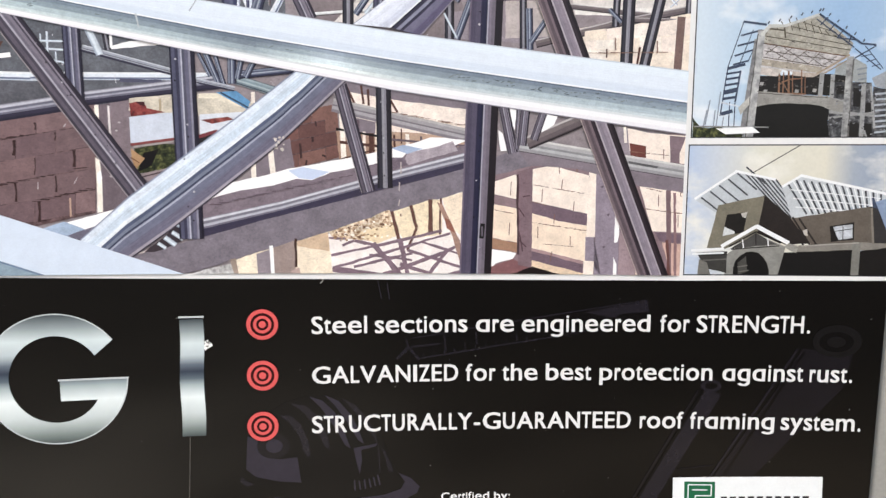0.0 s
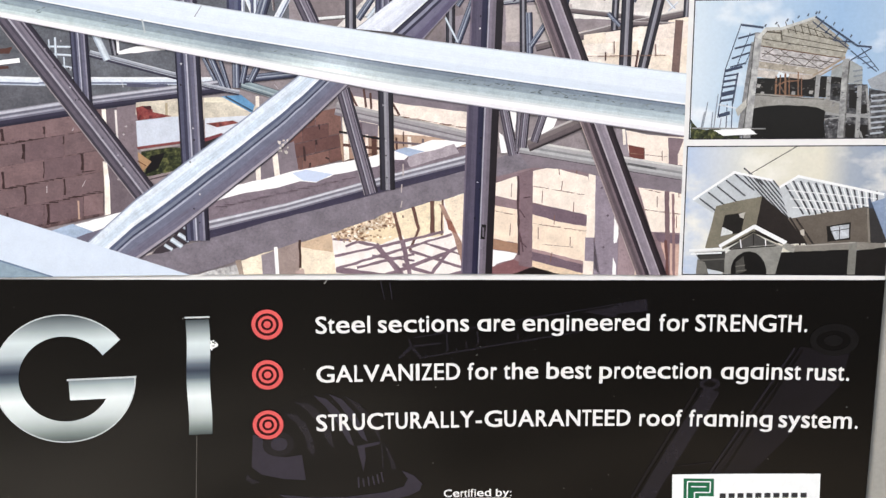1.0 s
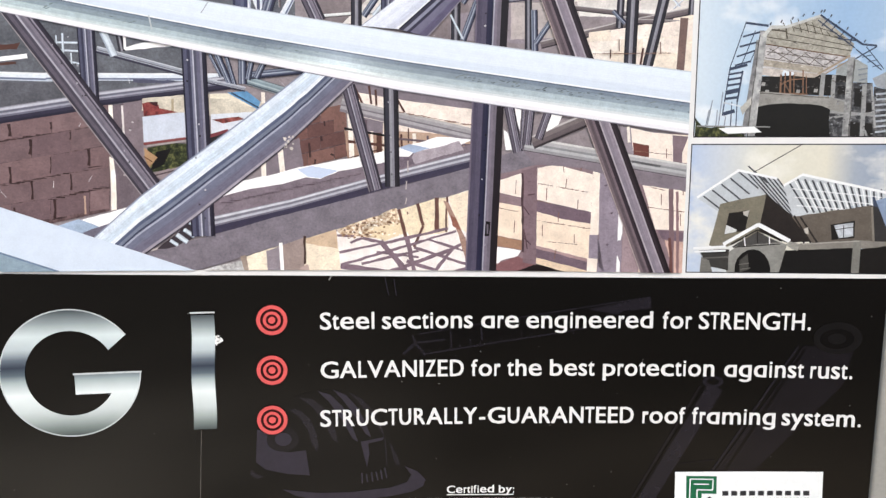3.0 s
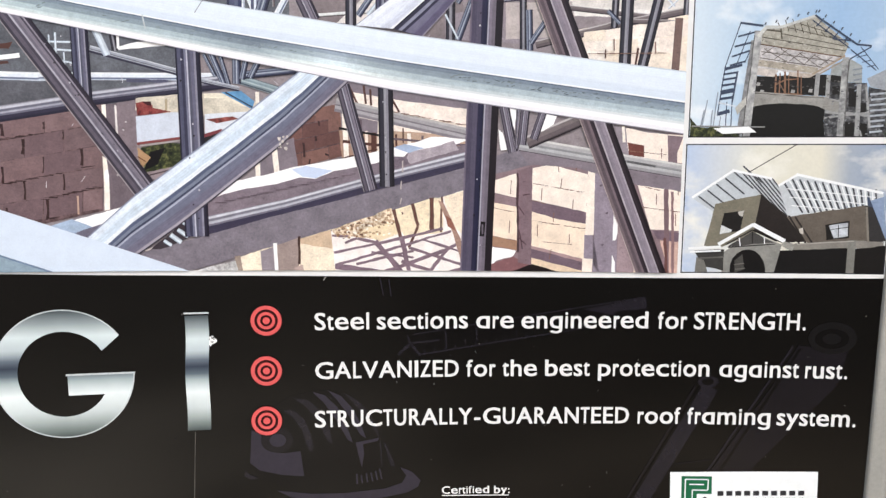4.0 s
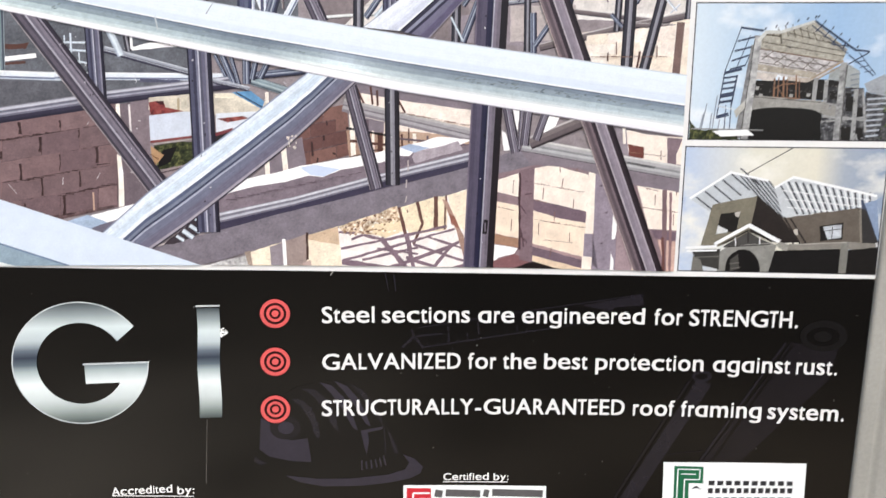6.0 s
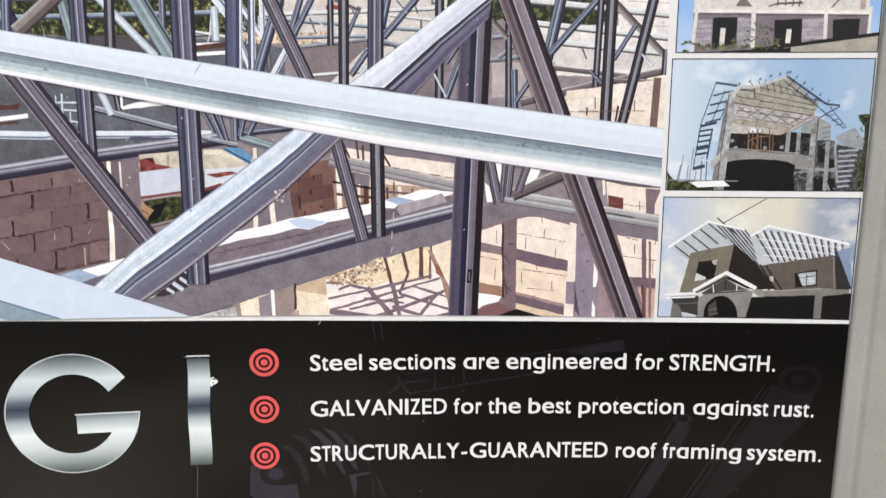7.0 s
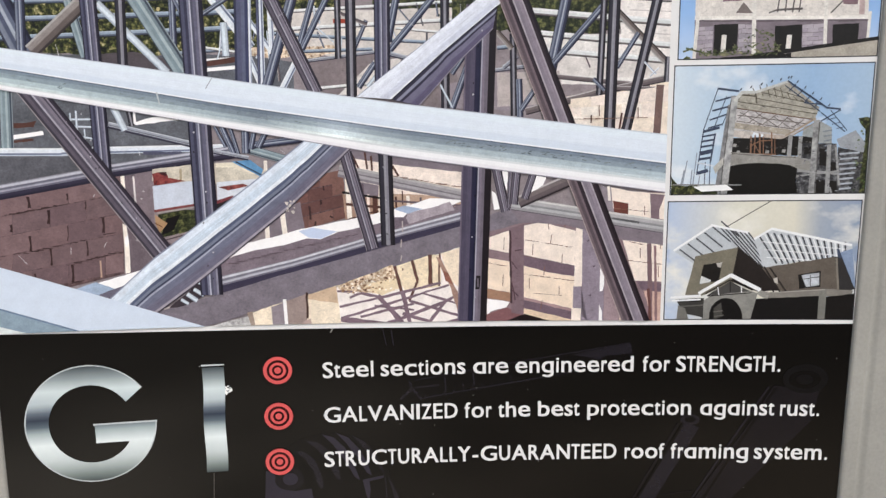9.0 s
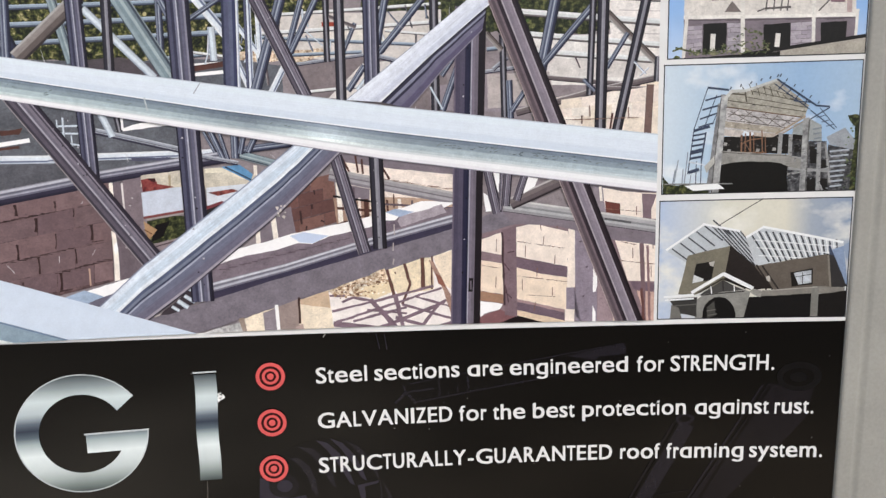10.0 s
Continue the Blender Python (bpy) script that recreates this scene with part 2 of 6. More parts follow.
class Print:
    """One printed picture: keeps its parent and its border."""

    def __init__(self, parent, clip):
        self.parent, self.clip = parent, clip

    def poly(self, name, material, *pts):
        if name in ROUGH:
            pts = ragged(pts, ROUGH[name])
        return flat(name, material, [pts], self.parent, self.clip)

    def strip(self, name, material, p, q, w, w2=None):
        """A bar from p to q, w mm wide (w2 at its end); its bands run from its upper or left edge."""
        d = Vector((q[0] - p[0], q[1] - p[1]))
        n = Vector((-d.y, d.x)).normalized()
        if n.x > 0.35 or (abs(n.x) <= 0.35 and n.y < 0):
            n = -n
        w2 = w if w2 is None else w2
        a, b = n * (w / 2), n * (w2 / 2)
        pts = [(p[0] + a.x, p[1] + a.y), (q[0] + b.x, q[1] + b.y), (q[0] - b.x, q[1] - b.y), (p[0] - a.x, p[1] - a.y)]
        s = d.length / 100
        if name in ("printed_shade", "printed_crack"):
            return self.poly(name, material, *pts)
        return flat(name, material, [pts], self.parent, self.clip, uv=[[(0, 0), (s, 0), (s, 1), (0, 1)]])

    def ribbon(self, name, material, top, low):
        """A band between two broken lines of equally many points."""
        faces, uv = [], []
        for k in range(len(top) - 1):
            faces.append([top[k], top[k + 1], low[k + 1], low[k]])
            u0, u1 = (top[k][0] - top[0][0]) / 100, (top[k + 1][0] - top[0][0]) / 100
            uv.append([(u0, 0), (u1, 0), (u1, 1), (u0, 1)])
        return flat(name, material, faces, self.parent, self.clip, uv=uv)

    def bricks(self, name, quad, rows, cols, gap, materials, shift=0.5, seed=1, odd=1):
        """Printed masonry: a skewed field (tl, tr, br, bl) of courses, each brick a shape of its own."""
        rnd = random.Random(seed)
        layer[0] += 1
        tl, tr, br, bl = (Vector(p) for p in quad)

        def at(u, v):
            p = tl.lerp(tr, u).lerp(bl.lerp(br, u), v)
            return (p.x + rnd.uniform(-0.5, 0.5), p.y + rnd.uniform(-0.5, 0.5))

        for r in range(rows):
            off = (shift if r % 2 == odd else 0.0) / cols
            for c in range(-1, cols + 1):
                u0, u1 = c / cols + off + 0.4 * gap / cols * rnd.uniform(0.2, 1), (c + 1) / cols + off - 0.4 * gap / cols * rnd.uniform(0.2, 1)
                u0, u1 = max(u0, 0), min(u1, 1)
                if u1 - u0 < 0.1 / cols:
                    continue
                v0, v1 = (r + gap * rnd.uniform(0.3, 1.4)) / rows, (r + 1 - gap * rnd.uniform(0.3, 1.4)) / rows
                flat(name, rnd.choice(materials), [[at(u0, v0), at(u1, v0), at(u1, v1), at(u0, v1)]], self.parent, self.clip, raise_it=False)

    def scatter(self, name, materials, quad, n, size, seed=1, long=1.0):
        """Small irregular flecks of ink strewn over a skewed field (tl, tr, br, bl)."""
        rnd = random.Random(seed)
        tl, tr, br, bl = (Vector(p) for p in quad)
        start = layer[0] + 1
        for k in range(n):
            layer[0] = start + k % 4
            u, v = rnd.random(), rnd.random()
            c = tl.lerp(tr, u).lerp(bl.lerp(br, u), v)
            r, a = rnd.uniform(0.35, 1.0) * size, rnd.uniform(-0.5, 0.5)
            pts = []
            for j in range(6):
                t = j * math.pi / 3
                x, y = long * r * math.cos(t) * rnd.uniform(0.6, 1.2), r * math.sin(t) * rnd.uniform(0.5, 1.2) / max(long, 1) ** 0.5
                pts.append((c.x + x * math.cos(a) - y * math.sin(a), c.y + x * math.sin(a) + y * math.cos(a)))
            flat(name, rnd.choice(materials), [pts], self.parent, self.clip, raise_it=False)
        layer[0] = start + 4

    def clutter(self, name, materials, quad, n, length, width, lean=0.5, seed=1):
        """Thin bars at odd angles: rods, laths and far truss pieces."""
        rnd = random.Random(seed)
        tl, tr, br, bl = (Vector(p) for p in quad)
        for k in range(n):
            u, v = rnd.random(), rnd.random()
            c = tl.lerp(tr, u).lerp(bl.lerp(br, u), v)
            a, d = math.pi / 2 + rnd.gauss(0, lean), rnd.uniform(0.4, 1) * length / 2
            self.strip(name, rnd.choice(materials), (c.x - d * math.cos(a), c.y - d * math.sin(a)), (c.x + d * math.cos(a), c.y + d * math.sin(a)), rnd.uniform(0.5, 1) * width)

    def edge(self, name, material, p, q, n, size, seed=1):
        """A broken line of flecks, as along a chipped joint."""
        rnd = random.Random(seed)
        layer[0] += 1
        for k in range(n):
            u = (k + rnd.uniform(-0.3, 0.3)) / n
            x, y = p[0] + (q[0] - p[0]) * u, p[1] + (q[1] - p[1]) * u
            w, h = rnd.uniform(0.4, 1.6) * abs(q[0] - p[0] + 0.01) / n * 0.6 + size * 0.4, size * rnd.uniform(0.3, 1)
            flat(name, material, [[(x - w, y - h * 0.4), (x + w * 0.8, y - h * 0.6), (x + w, y + h * 0.4), (x - w * 0.7, y + h * 0.6)]], self.parent, self.clip, raise_it=False)


# ---- setting ----
def sheet(name, x0, x1, y0, y1, z0, z1, material):
    bm = bmesh.new()
    bmesh.ops.create_cube(bm, size=1)
    for v in bm.verts:
        v.co = Vector((x0 + (v.co.x + 0.5) * (x1 - x0), y0 + (v.co.y + 0.5) * (y1 - y0), z0 + (v.co.z + 0.5) * (z1 - z0)))
    return part(name, bm, material, None)


tagged(sheet("ground", -300, 300, -300, 300, -0.3, 0, GROUND), "unseen grey concrete ground in front of the wall, toned for reflections in the board", "ground", kind="structure")
tagged(sheet("wall_north", -4, 4, 0.06, 0.26, 0, 3.6, WALL), "plain weathered plaster wall behind the board", "wall", kind="structure")

# ---- the board ----
X0, X1, Z0, Z1 = -652, 660, -420, 820
board = tagged(new("signboard"), "black printed advertising board with building photographs and white lettering", "signboard")


def backing():
    """The sheet that carries the print: 3 mm thick, bowed."""
    bm = bmesh.new()
    n = math.ceil((X1 - X0) / STEP)
    xs = [X0] + [k * STEP for k in range(math.floor(X0 / STEP) + 1, math.ceil(X1 / STEP))] + [X1]
    rows = []
    for x in xs:
        rows.append([bm.verts.new(on_sheet(x, z, l)) for z, l in ((Z0, 0), (Z1, 0), (Z1, -0.003), (Z0, -0.003))])
    for a, b in zip(rows, rows[1:]):
        for k in range(4):
            bm.faces.new([a[k], b[k], b[(k + 1) % 4], a[(k + 1) % 4]])
    bm.faces.new(rows[0])
    bm.faces.new(rows[-1][::-1])
    bmesh.ops.recalc_face_normals(bm, faces=bm.faces[:])
    return part("printed_sheet", bm, BLACK, board, "satin black printed sheet")


backing()


def moulding(name, path, profile, material):
    """Frame bar: a profile of (across, out) in mm swept along two world points; across points away from the board."""
    bm = bmesh.new()
    (p, side), (q, _) = path
    rings = []
    for c in (p, q):
        rings.append([bm.verts.new(Vector(c) + Vector(side) * (a / 1000) + Vector((0, -o / 1000, 0))) for a, o in profile])
    n = len(profile)
    for k in range(n):
        bm.faces.new([rings[0][k], rings[1][k], rings[1][(k + 1) % n], rings[0][(k + 1) % n]])
    bm.faces.new(rings[0][::-1])
    bm.faces.new(rings[1])
    bmesh.ops.recalc_face_normals(bm, faces=bm.faces[:])
    return part(name, bm, material, board)


# profile of the frame bars: rounded lip next to the print, a shallow groove, then a broad flat face
LIP = [(0, -60), (0, 2), (1, 4.5), (3, 6), (6, 6.5)] + [(20 + 1.6 * k, 6.5 - 3.2 * math.sin(math.pi * k / 12) ** 2) for k in range(13)] + [(92, 6.5), (97, 4), (98, -60)]
for xa, xb, sx in ((637.5, 648, 1), (-643, -625, -1)):
    low_end, high_end = on_sheet(xa, Z0 - 30, 0), on_sheet(xb, Z1 + 30, 0)
    moulding("frame_stile", ((low_end, (sx, 0, 0)), (high_end, (sx, 0, 0))), LIP, FRAME)
for nm, zz, sz in (("frame_rail", Z1, 1), ("frame_rail", Z0, -1)):
    yy = on_sheet(640, 0, 0).y
    moulding(nm, (((X0 / 1000, yy, BASE_Z + zz / 1000), (0, 0, sz)), ((X1 / 1000, yy, BASE_Z + zz / 1000), (0, 0, sz))), [(0, -100), (0, 5), (3, 8), (60, 8), (64, 4), (64, -100)], FRAME)

# ---- lettering and marks on the black field ----
layer[0] = 160
field = Print(board, (X0, X1, Z0, 90))


def glyphs(text):
    """The built-in font's outline of a text as a bmesh in font units."""
    cu = bpy.data.curves.new("word", "FONT")
    cu.body, cu.resolution_u = text, 3
    tmp = bpy.data.objects.new("word", cu)
    scene.collection.objects.link(tmp)
    me = bpy.data.meshes.new_from_object(tmp.evaluated_get(bpy.context.evaluated_depsgraph_get()))
    bpy.data.objects.remove(tmp)
    bpy.data.curves.remove(cu)
    bm = bmesh.new()
    bm.from_mesh(me)
    bpy.data.meshes.remove(me)
    return bm


# set widths of the printed geometric sans, in thousandths of its em, and the blank beside each letter
WIDTH = dict(zip("ABCDEGHILNRSTUVYZ", (740, 580, 780, 700, 520, 840, 680, 280, 440, 740, 580, 520, 420, 640, 700, 620, 500)))
WIDTH.update(zip("abcdefghilmnoprstuy", (660, 660, 640, 660, 640, 290, 660, 600, 240, 240, 940, 600, 640, 660, 330, 440, 310, 600, 580)))
WIDTH.update({".": 280, "-": 420, ":": 280})
LEFT = {**{c: 62 for c in "BDEHILNRUbhilmnpru"}, **{c: 36 for c in "CGOacdegoq"}, **{c: 12 for c in "AVYyTtf"}}
RIGHT = {**{c: 60 for c in "HINUadghilmnu"}, **{c: 36 for c in "BDCGObceopq"}, **{c: 10 for c in "AVYyTtfr"}}
X_HEIGHT = 0.449   # of the built-in font, whose capitals are 0.682 high
SHAPES = {}


def trimmed(char, low, high):
    """A built-in letter cut to a band of heights."""
    bm = glyphs(char)
    for z, sign in ((low, -1), (high, 1)):
        bmesh.ops.bisect_plane(bm, geom=bm.verts[:] + bm.edges[:] + bm.faces[:], plane_co=(0, z, 0), plane_no=(0, sign, 0), clear_outer=True)
    out = [[(v.co.x, v.co.y) for v in f.verts] for f in bm.faces]
    bm.free()
    return out


def letter_faces(char):
    """Faces of one letter, 0..1 across and with capitals 1 high; the printed a and g have one storey."""
    if char not in SHAPES:
        if char in "ag":
            faces = trimmed("d", -1, X_HEIGHT)
        else:
            faces = trimmed(char, -1, 2)
        right = max(x for f in faces for x, y in f)
        lo = min(x for f in faces for x, y in f)
        if char == "g":
            # the tail: a short stem, then a hook that swings back under the bowl
            w, mid, n = 0.088, (lo + right) / 2, 14
            rx, top = (right - mid), -0.075
            turn = [-math.pi * 0.86 * k / n for k in range(n + 1)]
            outer = [(right, -0.002)] + [(mid + rx * math.cos(t), top + 0.165 * math.sin(t)) for t in turn]
            inner = [(right - w, -0.002)] + [(mid + (rx - w) * math.cos(t), top + (0.165 - w * 0.9) * math.sin(t)) for t in turn]
            faces += [[outer[k], outer[k + 1], inner[k + 1], inner[k]] for k in range(n + 1)]
        low_case = char.islower()

        def tall(y):
            if not low_case:
                return y / 0.682
            if y < 0:
                return y * 0.86 / 0.682
            return y * 1.1 / 0.682 if y < X_HEIGHT else (X_HEIGHT * 1.1 + (y - X_HEIGHT) * 0.807) / 0.682

        SHAPES[char] = [[((x - lo) / (right - lo), tall(y)) for x, y in f] for f in faces]
    return SHAPES[char]


def words(text, x0, x1, base, cap, weight, line):
    """A word in white, letter by letter: from x0 to x1 (mm), on its base line, capitals cap mm high."""
    pen, spans = 0, []
    for c in text:
        spans.append((pen + LEFT.get(c, 28), pen + WIDTH[c] - RIGHT.get(c, 28)))
        if c == "-":
            spans[-1] = (pen + 75, pen + 345)
        if c in ".:":
            spans[-1] = (pen + 80, pen + 205)
        pen += WIDTH[c]
    unit = (x1 - x0) / (spans[-1][1] - spans[0][0])
    start = spans[0][0]
    first = layer[0]
    g = weight * cap
    for c, (a, b) in zip(text, spans):
        xa, xb = x0 + (a - start) * unit + g, x0 + (b - start) * unit - g
        lb = bmesh.new()
        # the stroke is made bolder by four copies, each a little aside and on its own layer
        for n, (dx, dz) in enumerate(((-g, -g * 0.6), (g, -g * 0.6), (-g, g * 0.6), (g, g * 0.6), (0, 0))):
            one = bmesh.new()
            for f in letter_faces(c):
                one.faces.new([one.verts.new((xa + x * (xb - xa) + dx, 0, base + y * cap + dz)) for x, y in f])
            bmesh.ops.remove_doubles(one, verts=one.verts[:], dist=1e-4)
            xs = [v.co.x for v in one.verts]
            for k in range(math.floor(min(xs) / STEP) + 1, math.ceil(max(xs) / STEP)):
                bmesh.ops.bisect_plane(one, geom=one.verts[:] + one.edges[:] + one.faces[:], plane_co=(k * STEP, 0, 0), plane_no=(1, 0, 0))
            for v in one.verts:
                v.co = on_sheet(v.co.x, v.co.z, 0.0004 + PLY * (first + n + 1))
            one.normal_update()
            bmesh.ops.reverse_faces(one, faces=[f for f in one.faces if f.normal.y > 0])
            me = bpy.data.meshes.new("stroke")
            one.to_mesh(me)
            one.free()
            lb.from_mesh(me)
            bpy.data.meshes.remove(me)
        part("printed_letter", lb, WHITE, line)


def line_of(base_l, base_r, cap, weight, *items):
    """Words given as (text, x0, x1) on a base line that runs from base_l to base_r."""
    line = new("text_line")
    line.parent = board
    line["label"] = "line of white lettering"
    layer[0] += 1
    for text, x0, x1 in items:
        k = ((x0 + x1) / 2 - base_l[0]) / (base_r[0] - base_l[0])
        words(text, x0, x1, base_l[1] + k * (base_r[1] - base_l[1]), cap, weight, line)
    layer[0] += 5


line_of((-169, 3.9), (539, 1.3), 24.5, 0.022, ("Steel", -170, -92), ("sections", -81, 51), ("are", 63, 118), ("engineered", 129, 314), ("for", 328, 370), ("STRENGTH.", 380, 539))
line_of((-170, -68.9), (601, -70.3), 24.5, 0.022, ("GALVANIZED", -171, 38), ("for", 49, 92), ("the", 102, 153), ("best", 165, 231), ("protection", 243, 406), ("against", 420, 534), ("rust.", 543, 602))
line_of((-172, -142.2), (619, -142.9), 24.5, 0.025, ("STRUCTURALLY-GUARANTEED", -173, 291), ("roof", 304, 367), ("framing", 377, 498), ("system.", 507, 619))
p, q = (13, -251), (115, -252)
line_of(p, q, 11.5, 0.03, ("Certified", p[0], p[0] + (q[0] - p[0]) * 0.70), ("by:", p[0] + (q[0] - p[0]) * 0.77, q[0]))
field.strip("underline", WHITE, (13, -254), (114, -255), 1.5)
p, q = (-486, -255), (-367, -262)
line_of(p, q, 12.5, 0.03, ("Accredited", p[0], p[0] + (q[0] - p[0]) * 0.73), ("by:", p[0] + (q[0] - p[0]) * 0.79, q[0]))
field.strip("underline", WHITE, (-486, -258), (-368, -266), 1.5)


RED = ink(224, 106, 104, vary=0.05)
DARK_RED = ink(60, 14, 16, vary=0.05)


def disc(cx, cz, r0, r1, material, n=40):
    ring = lambda r, k: (cx + r * math.cos(2 * math.pi * k / n), cz + r * math.sin(2 * math.pi * k / n))
    faces = []
    for k in range(n):
        faces.append([ring(r0, k), ring(r1, k), ring(r1, k + 1), ring(r0, k + 1)] if r0 > 0 else [(cx, cz), ring(r1, k), ring(r1, k + 1)])
    return flat("target_ring", material, faces, board, None)


for cx, cz in ((-238, 19), (-240, -55), (-242, -130)):
    disc(cx, cz, 0, 22.8, DARK_RED)
    disc(cx, cz, 16.4, 21.8, RED)
    disc(cx, cz, 8.4, 12.6, RED)
    disc(cx, cz, 0, 5.0, RED)

CHROME = upright((0, 84, 92, 92), (0.07, 138, 148, 144), (0.2, 206, 214, 212), (0.34, 234, 241, 239), (0.44, 178, 190, 190), (0.5, 104, 116, 124), (0.56, 64, 72, 86), (0.62, 112, 122, 132), (0.7, 196, 206, 208), (0.8, 216, 226, 225), (0.9, 156, 166, 167), (1.0, 74, 82, 86))
RIM = ink(205, 210, 210, vary=0.1)


def letter_g():
    """The large chromed G: an open ring with a bar."""
    (cx, cz), (lx, _), (_, tz), (_, bz) = (-514, -48), (-605, -43), (-507, 41), (-521, -140)
    rx, rz, oz = cx - lx, (tz - bz) / 2, (tz + bz) / 2
    ix, iz = rx * 0.655, rz * 0.675
    bar_t, bar_b, bar_l = (-510, -52)[1], (-512, -78)[1], (-510, -63)[0]
    a0, a1 = math.atan2(((-433, 8)[1] - oz) / rz, ((-433, 8)[0] - cx) / rx), 2 * math.pi + math.atan2((bar_t - oz) / rz, 1)
    b0, b1 = math.atan2(((-456, -13)[1] - oz) / iz, ((-456, -13)[0] - cx) / ix), 2 * math.pi + math.atan2((bar_b - oz) / iz, 0.8)
    n = 48
    out = [(cx + rx * math.cos(a0 + (a1 - a0) * k / n), oz + rz * math.sin(a0 + (a1 - a0) * k / n)) for k in range(n + 1)]
    inn = [(cx + ix * math.cos(b0 + (b1 - b0) * k / n), oz + iz * math.sin(b0 + (b1 - b0) * k / n)) for k in range(n + 1)]
    faces = [[out[k], out[k + 1], inn[k + 1], inn[k]] for k in range(n)]
    corner = (out[-1][0], bar_t)
    faces.append([out[-1], (inn[-1][0], bar_t), inn[-1]])
    faces.append([(bar_l, bar_t), (inn[-1][0], bar_t), inn[-1], (bar_l, inn[-1][1])])
    flat("letter_g", CHROME, faces, board, None, "large chrome-look letter G")
    edge = [(x * 1.0 + (x - cx) * 0.018, z + (z - oz) * 0.018) for x, z in out]
    flat("letter_rim", RIM, [[out[k], out[k + 1], edge[k + 1], edge[k]] for k in range(n)], board, None)
    flat("letter_rim", RIM, [[(bar_l - 2, bar_t), (corner[0] + 2, bar_t), (corner[0] + 3, bar_t + 2.6), (bar_l - 2, bar_t + 2.6)]], board, None)


letter_g()


def letter_i():
    """The tall chromed I, its sides slightly wavy."""
    (x0, zt), (x1, _), (_, zb) = (-350, 29), (-318, 28), (-356, -140)
    n = 24
    left, right = [], []
    for k in range(n + 1):
        v = k / n
        sway = 0.9 * math.sin(v * 9.0)
        left.append((x0 - 3.8 * v + sway, zt + (zb - zt) * v))
        right.append((x1 - 3.4 * v + sway, zt + (zb - zt) * v))
    flat("letter_i", CHROME, [[left[k], right[k], right[k + 1], left[k + 1]] for k in range(n)], board, None, "tall chrome-look letter I")
    flat("letter_rim", RIM, [[(x0 - 1, zt + 2), (x1 + 1, zt + 2), (x1 + 1, zt + 4.5), (x0 - 1, zt + 4.5)]], board, None)


letter_i()

# ---- the large photograph ----
layer[0] = 0
flat("photo_border", WHITE, [[(-640, 96.5), (-596, 94.2), (-459, 89.3), (-339, 86), (-45, 80), (216, 77.3), (357, 76.8), (609, 78.2), (642, 78.8), (662, 815), (-640, 815)]], board, (X0, X1, 60, 815), "white border of the photographs")
MAIN = (-637, 352, 84, 812, 0.0131)
base = flat("large_photo", ink(158, 148, 150, vary=0.15), [[(-637, 97), (352, 84), (352, 812), (-637, 812)]], board, None, "printed photograph of galvanised steel roof trusses over block walls")
big = Print(base, MAIN)

# inks of the photographed materials
CREAM = ink(246, 233, 221)
CREAM2 = ink(244, 231, 214)
CREAM3 = ink(250, 241, 229)
MAUVE = ink(140, 130, 137)
MAUVE2 = ink(160, 150, 156)
MAUVE_DK = ink(112, 98, 106)
LIT = ink(252, 250, 248, vary=0.04)
GREY = ink(110, 112, 118, vary=0.28, scale=45)
SLAB = ink(144, 133, 134, vary=0.18, scale=30)
BRICKS = [ink(126, 106, 108), ink(131, 109, 110), ink(121, 101, 104), ink(136, 114, 115)]
BRICKS2 = [ink(124, 92, 86), ink(112, 82, 78), ink(136, 104, 96)]
MORTAR = mottled(120, (0.4, 84, 66, 68), (0.6, 128, 106, 106))
SHADE = ink(24, 20, 22)
BROWN = ink(96, 66, 58)
LEAVES = mottled(150, (0.38, 20, 20, 20), (0.49, 58, 64, 38), (0.58, 112, 112, 66), (0.7, 216, 204, 160))
DARK_LEAVES = mottled(150, (0.35, 30, 34, 28), (0.5, 62, 68, 44), (0.68, 128, 128, 84))
RUBBLE = mottled(240, (0.34, 132, 104, 86), (0.44, 206, 180, 152), (0.56, 240, 224, 200), (0.66, 250, 240, 224))
PALE = bands((0, 176, 186, 198), (0.45, 222, 230, 236), (0.8, 200, 208, 214), (1, 140, 146, 158))
PALE_W = bands((0, 235, 238, 240), (0.55, 226, 232, 238), (0.75, 120, 128, 150), (1, 205, 212, 222))
PURLIN = bands((0, 186, 198, 210), (0.45, 160, 174, 188), (0.7, 96, 104, 120), (1, 52, 54, 62))
PURLIN_W = bands((0, 240, 240, 238), (0.6, 226, 228, 226), (0.8, 130, 124, 122), (1, 70, 64, 66))
STEEL = bands((0, 60, 62, 80), (0.16, 136, 142, 156), (0.36, 92, 98, 118), (0.5, 178, 184, 194), (0.62, 112, 118, 136), (0.8, 60, 62, 82), (1, 44, 44, 58))
STEEL_LT = bands((0, 84, 94, 104), (0.12, 160, 174, 178), (0.4, 140, 156, 162), (0.55, 176, 188, 190), (0.75, 130, 144, 150), (0.88, 74, 82, 94), (1, 150, 160, 164))
POST = bands((0, 42, 40, 56), (0.14, 94, 94, 114), (0.28, 66, 66, 86), (0.4, 128, 128, 146), (0.46, 196, 196, 206), (0.5, 92, 92, 108), (0.68, 112, 110, 128), (0.79, 150, 148, 162), (0.84, 50, 47, 62), (1, 42, 38, 52))
POST_BLUE = bands((0, 60, 62, 84), (0.3, 98, 100, 124), (0.55, 108, 112, 134), (0.75, 70, 74, 104), (1, 40, 42, 66))
POST_SM = bands((0, 46, 44, 52), (0.3, 62, 60, 70), (0.45, 158, 156, 162), (0.62, 142, 140, 148), (0.72, 50, 46, 54), (1, 40, 36, 42))
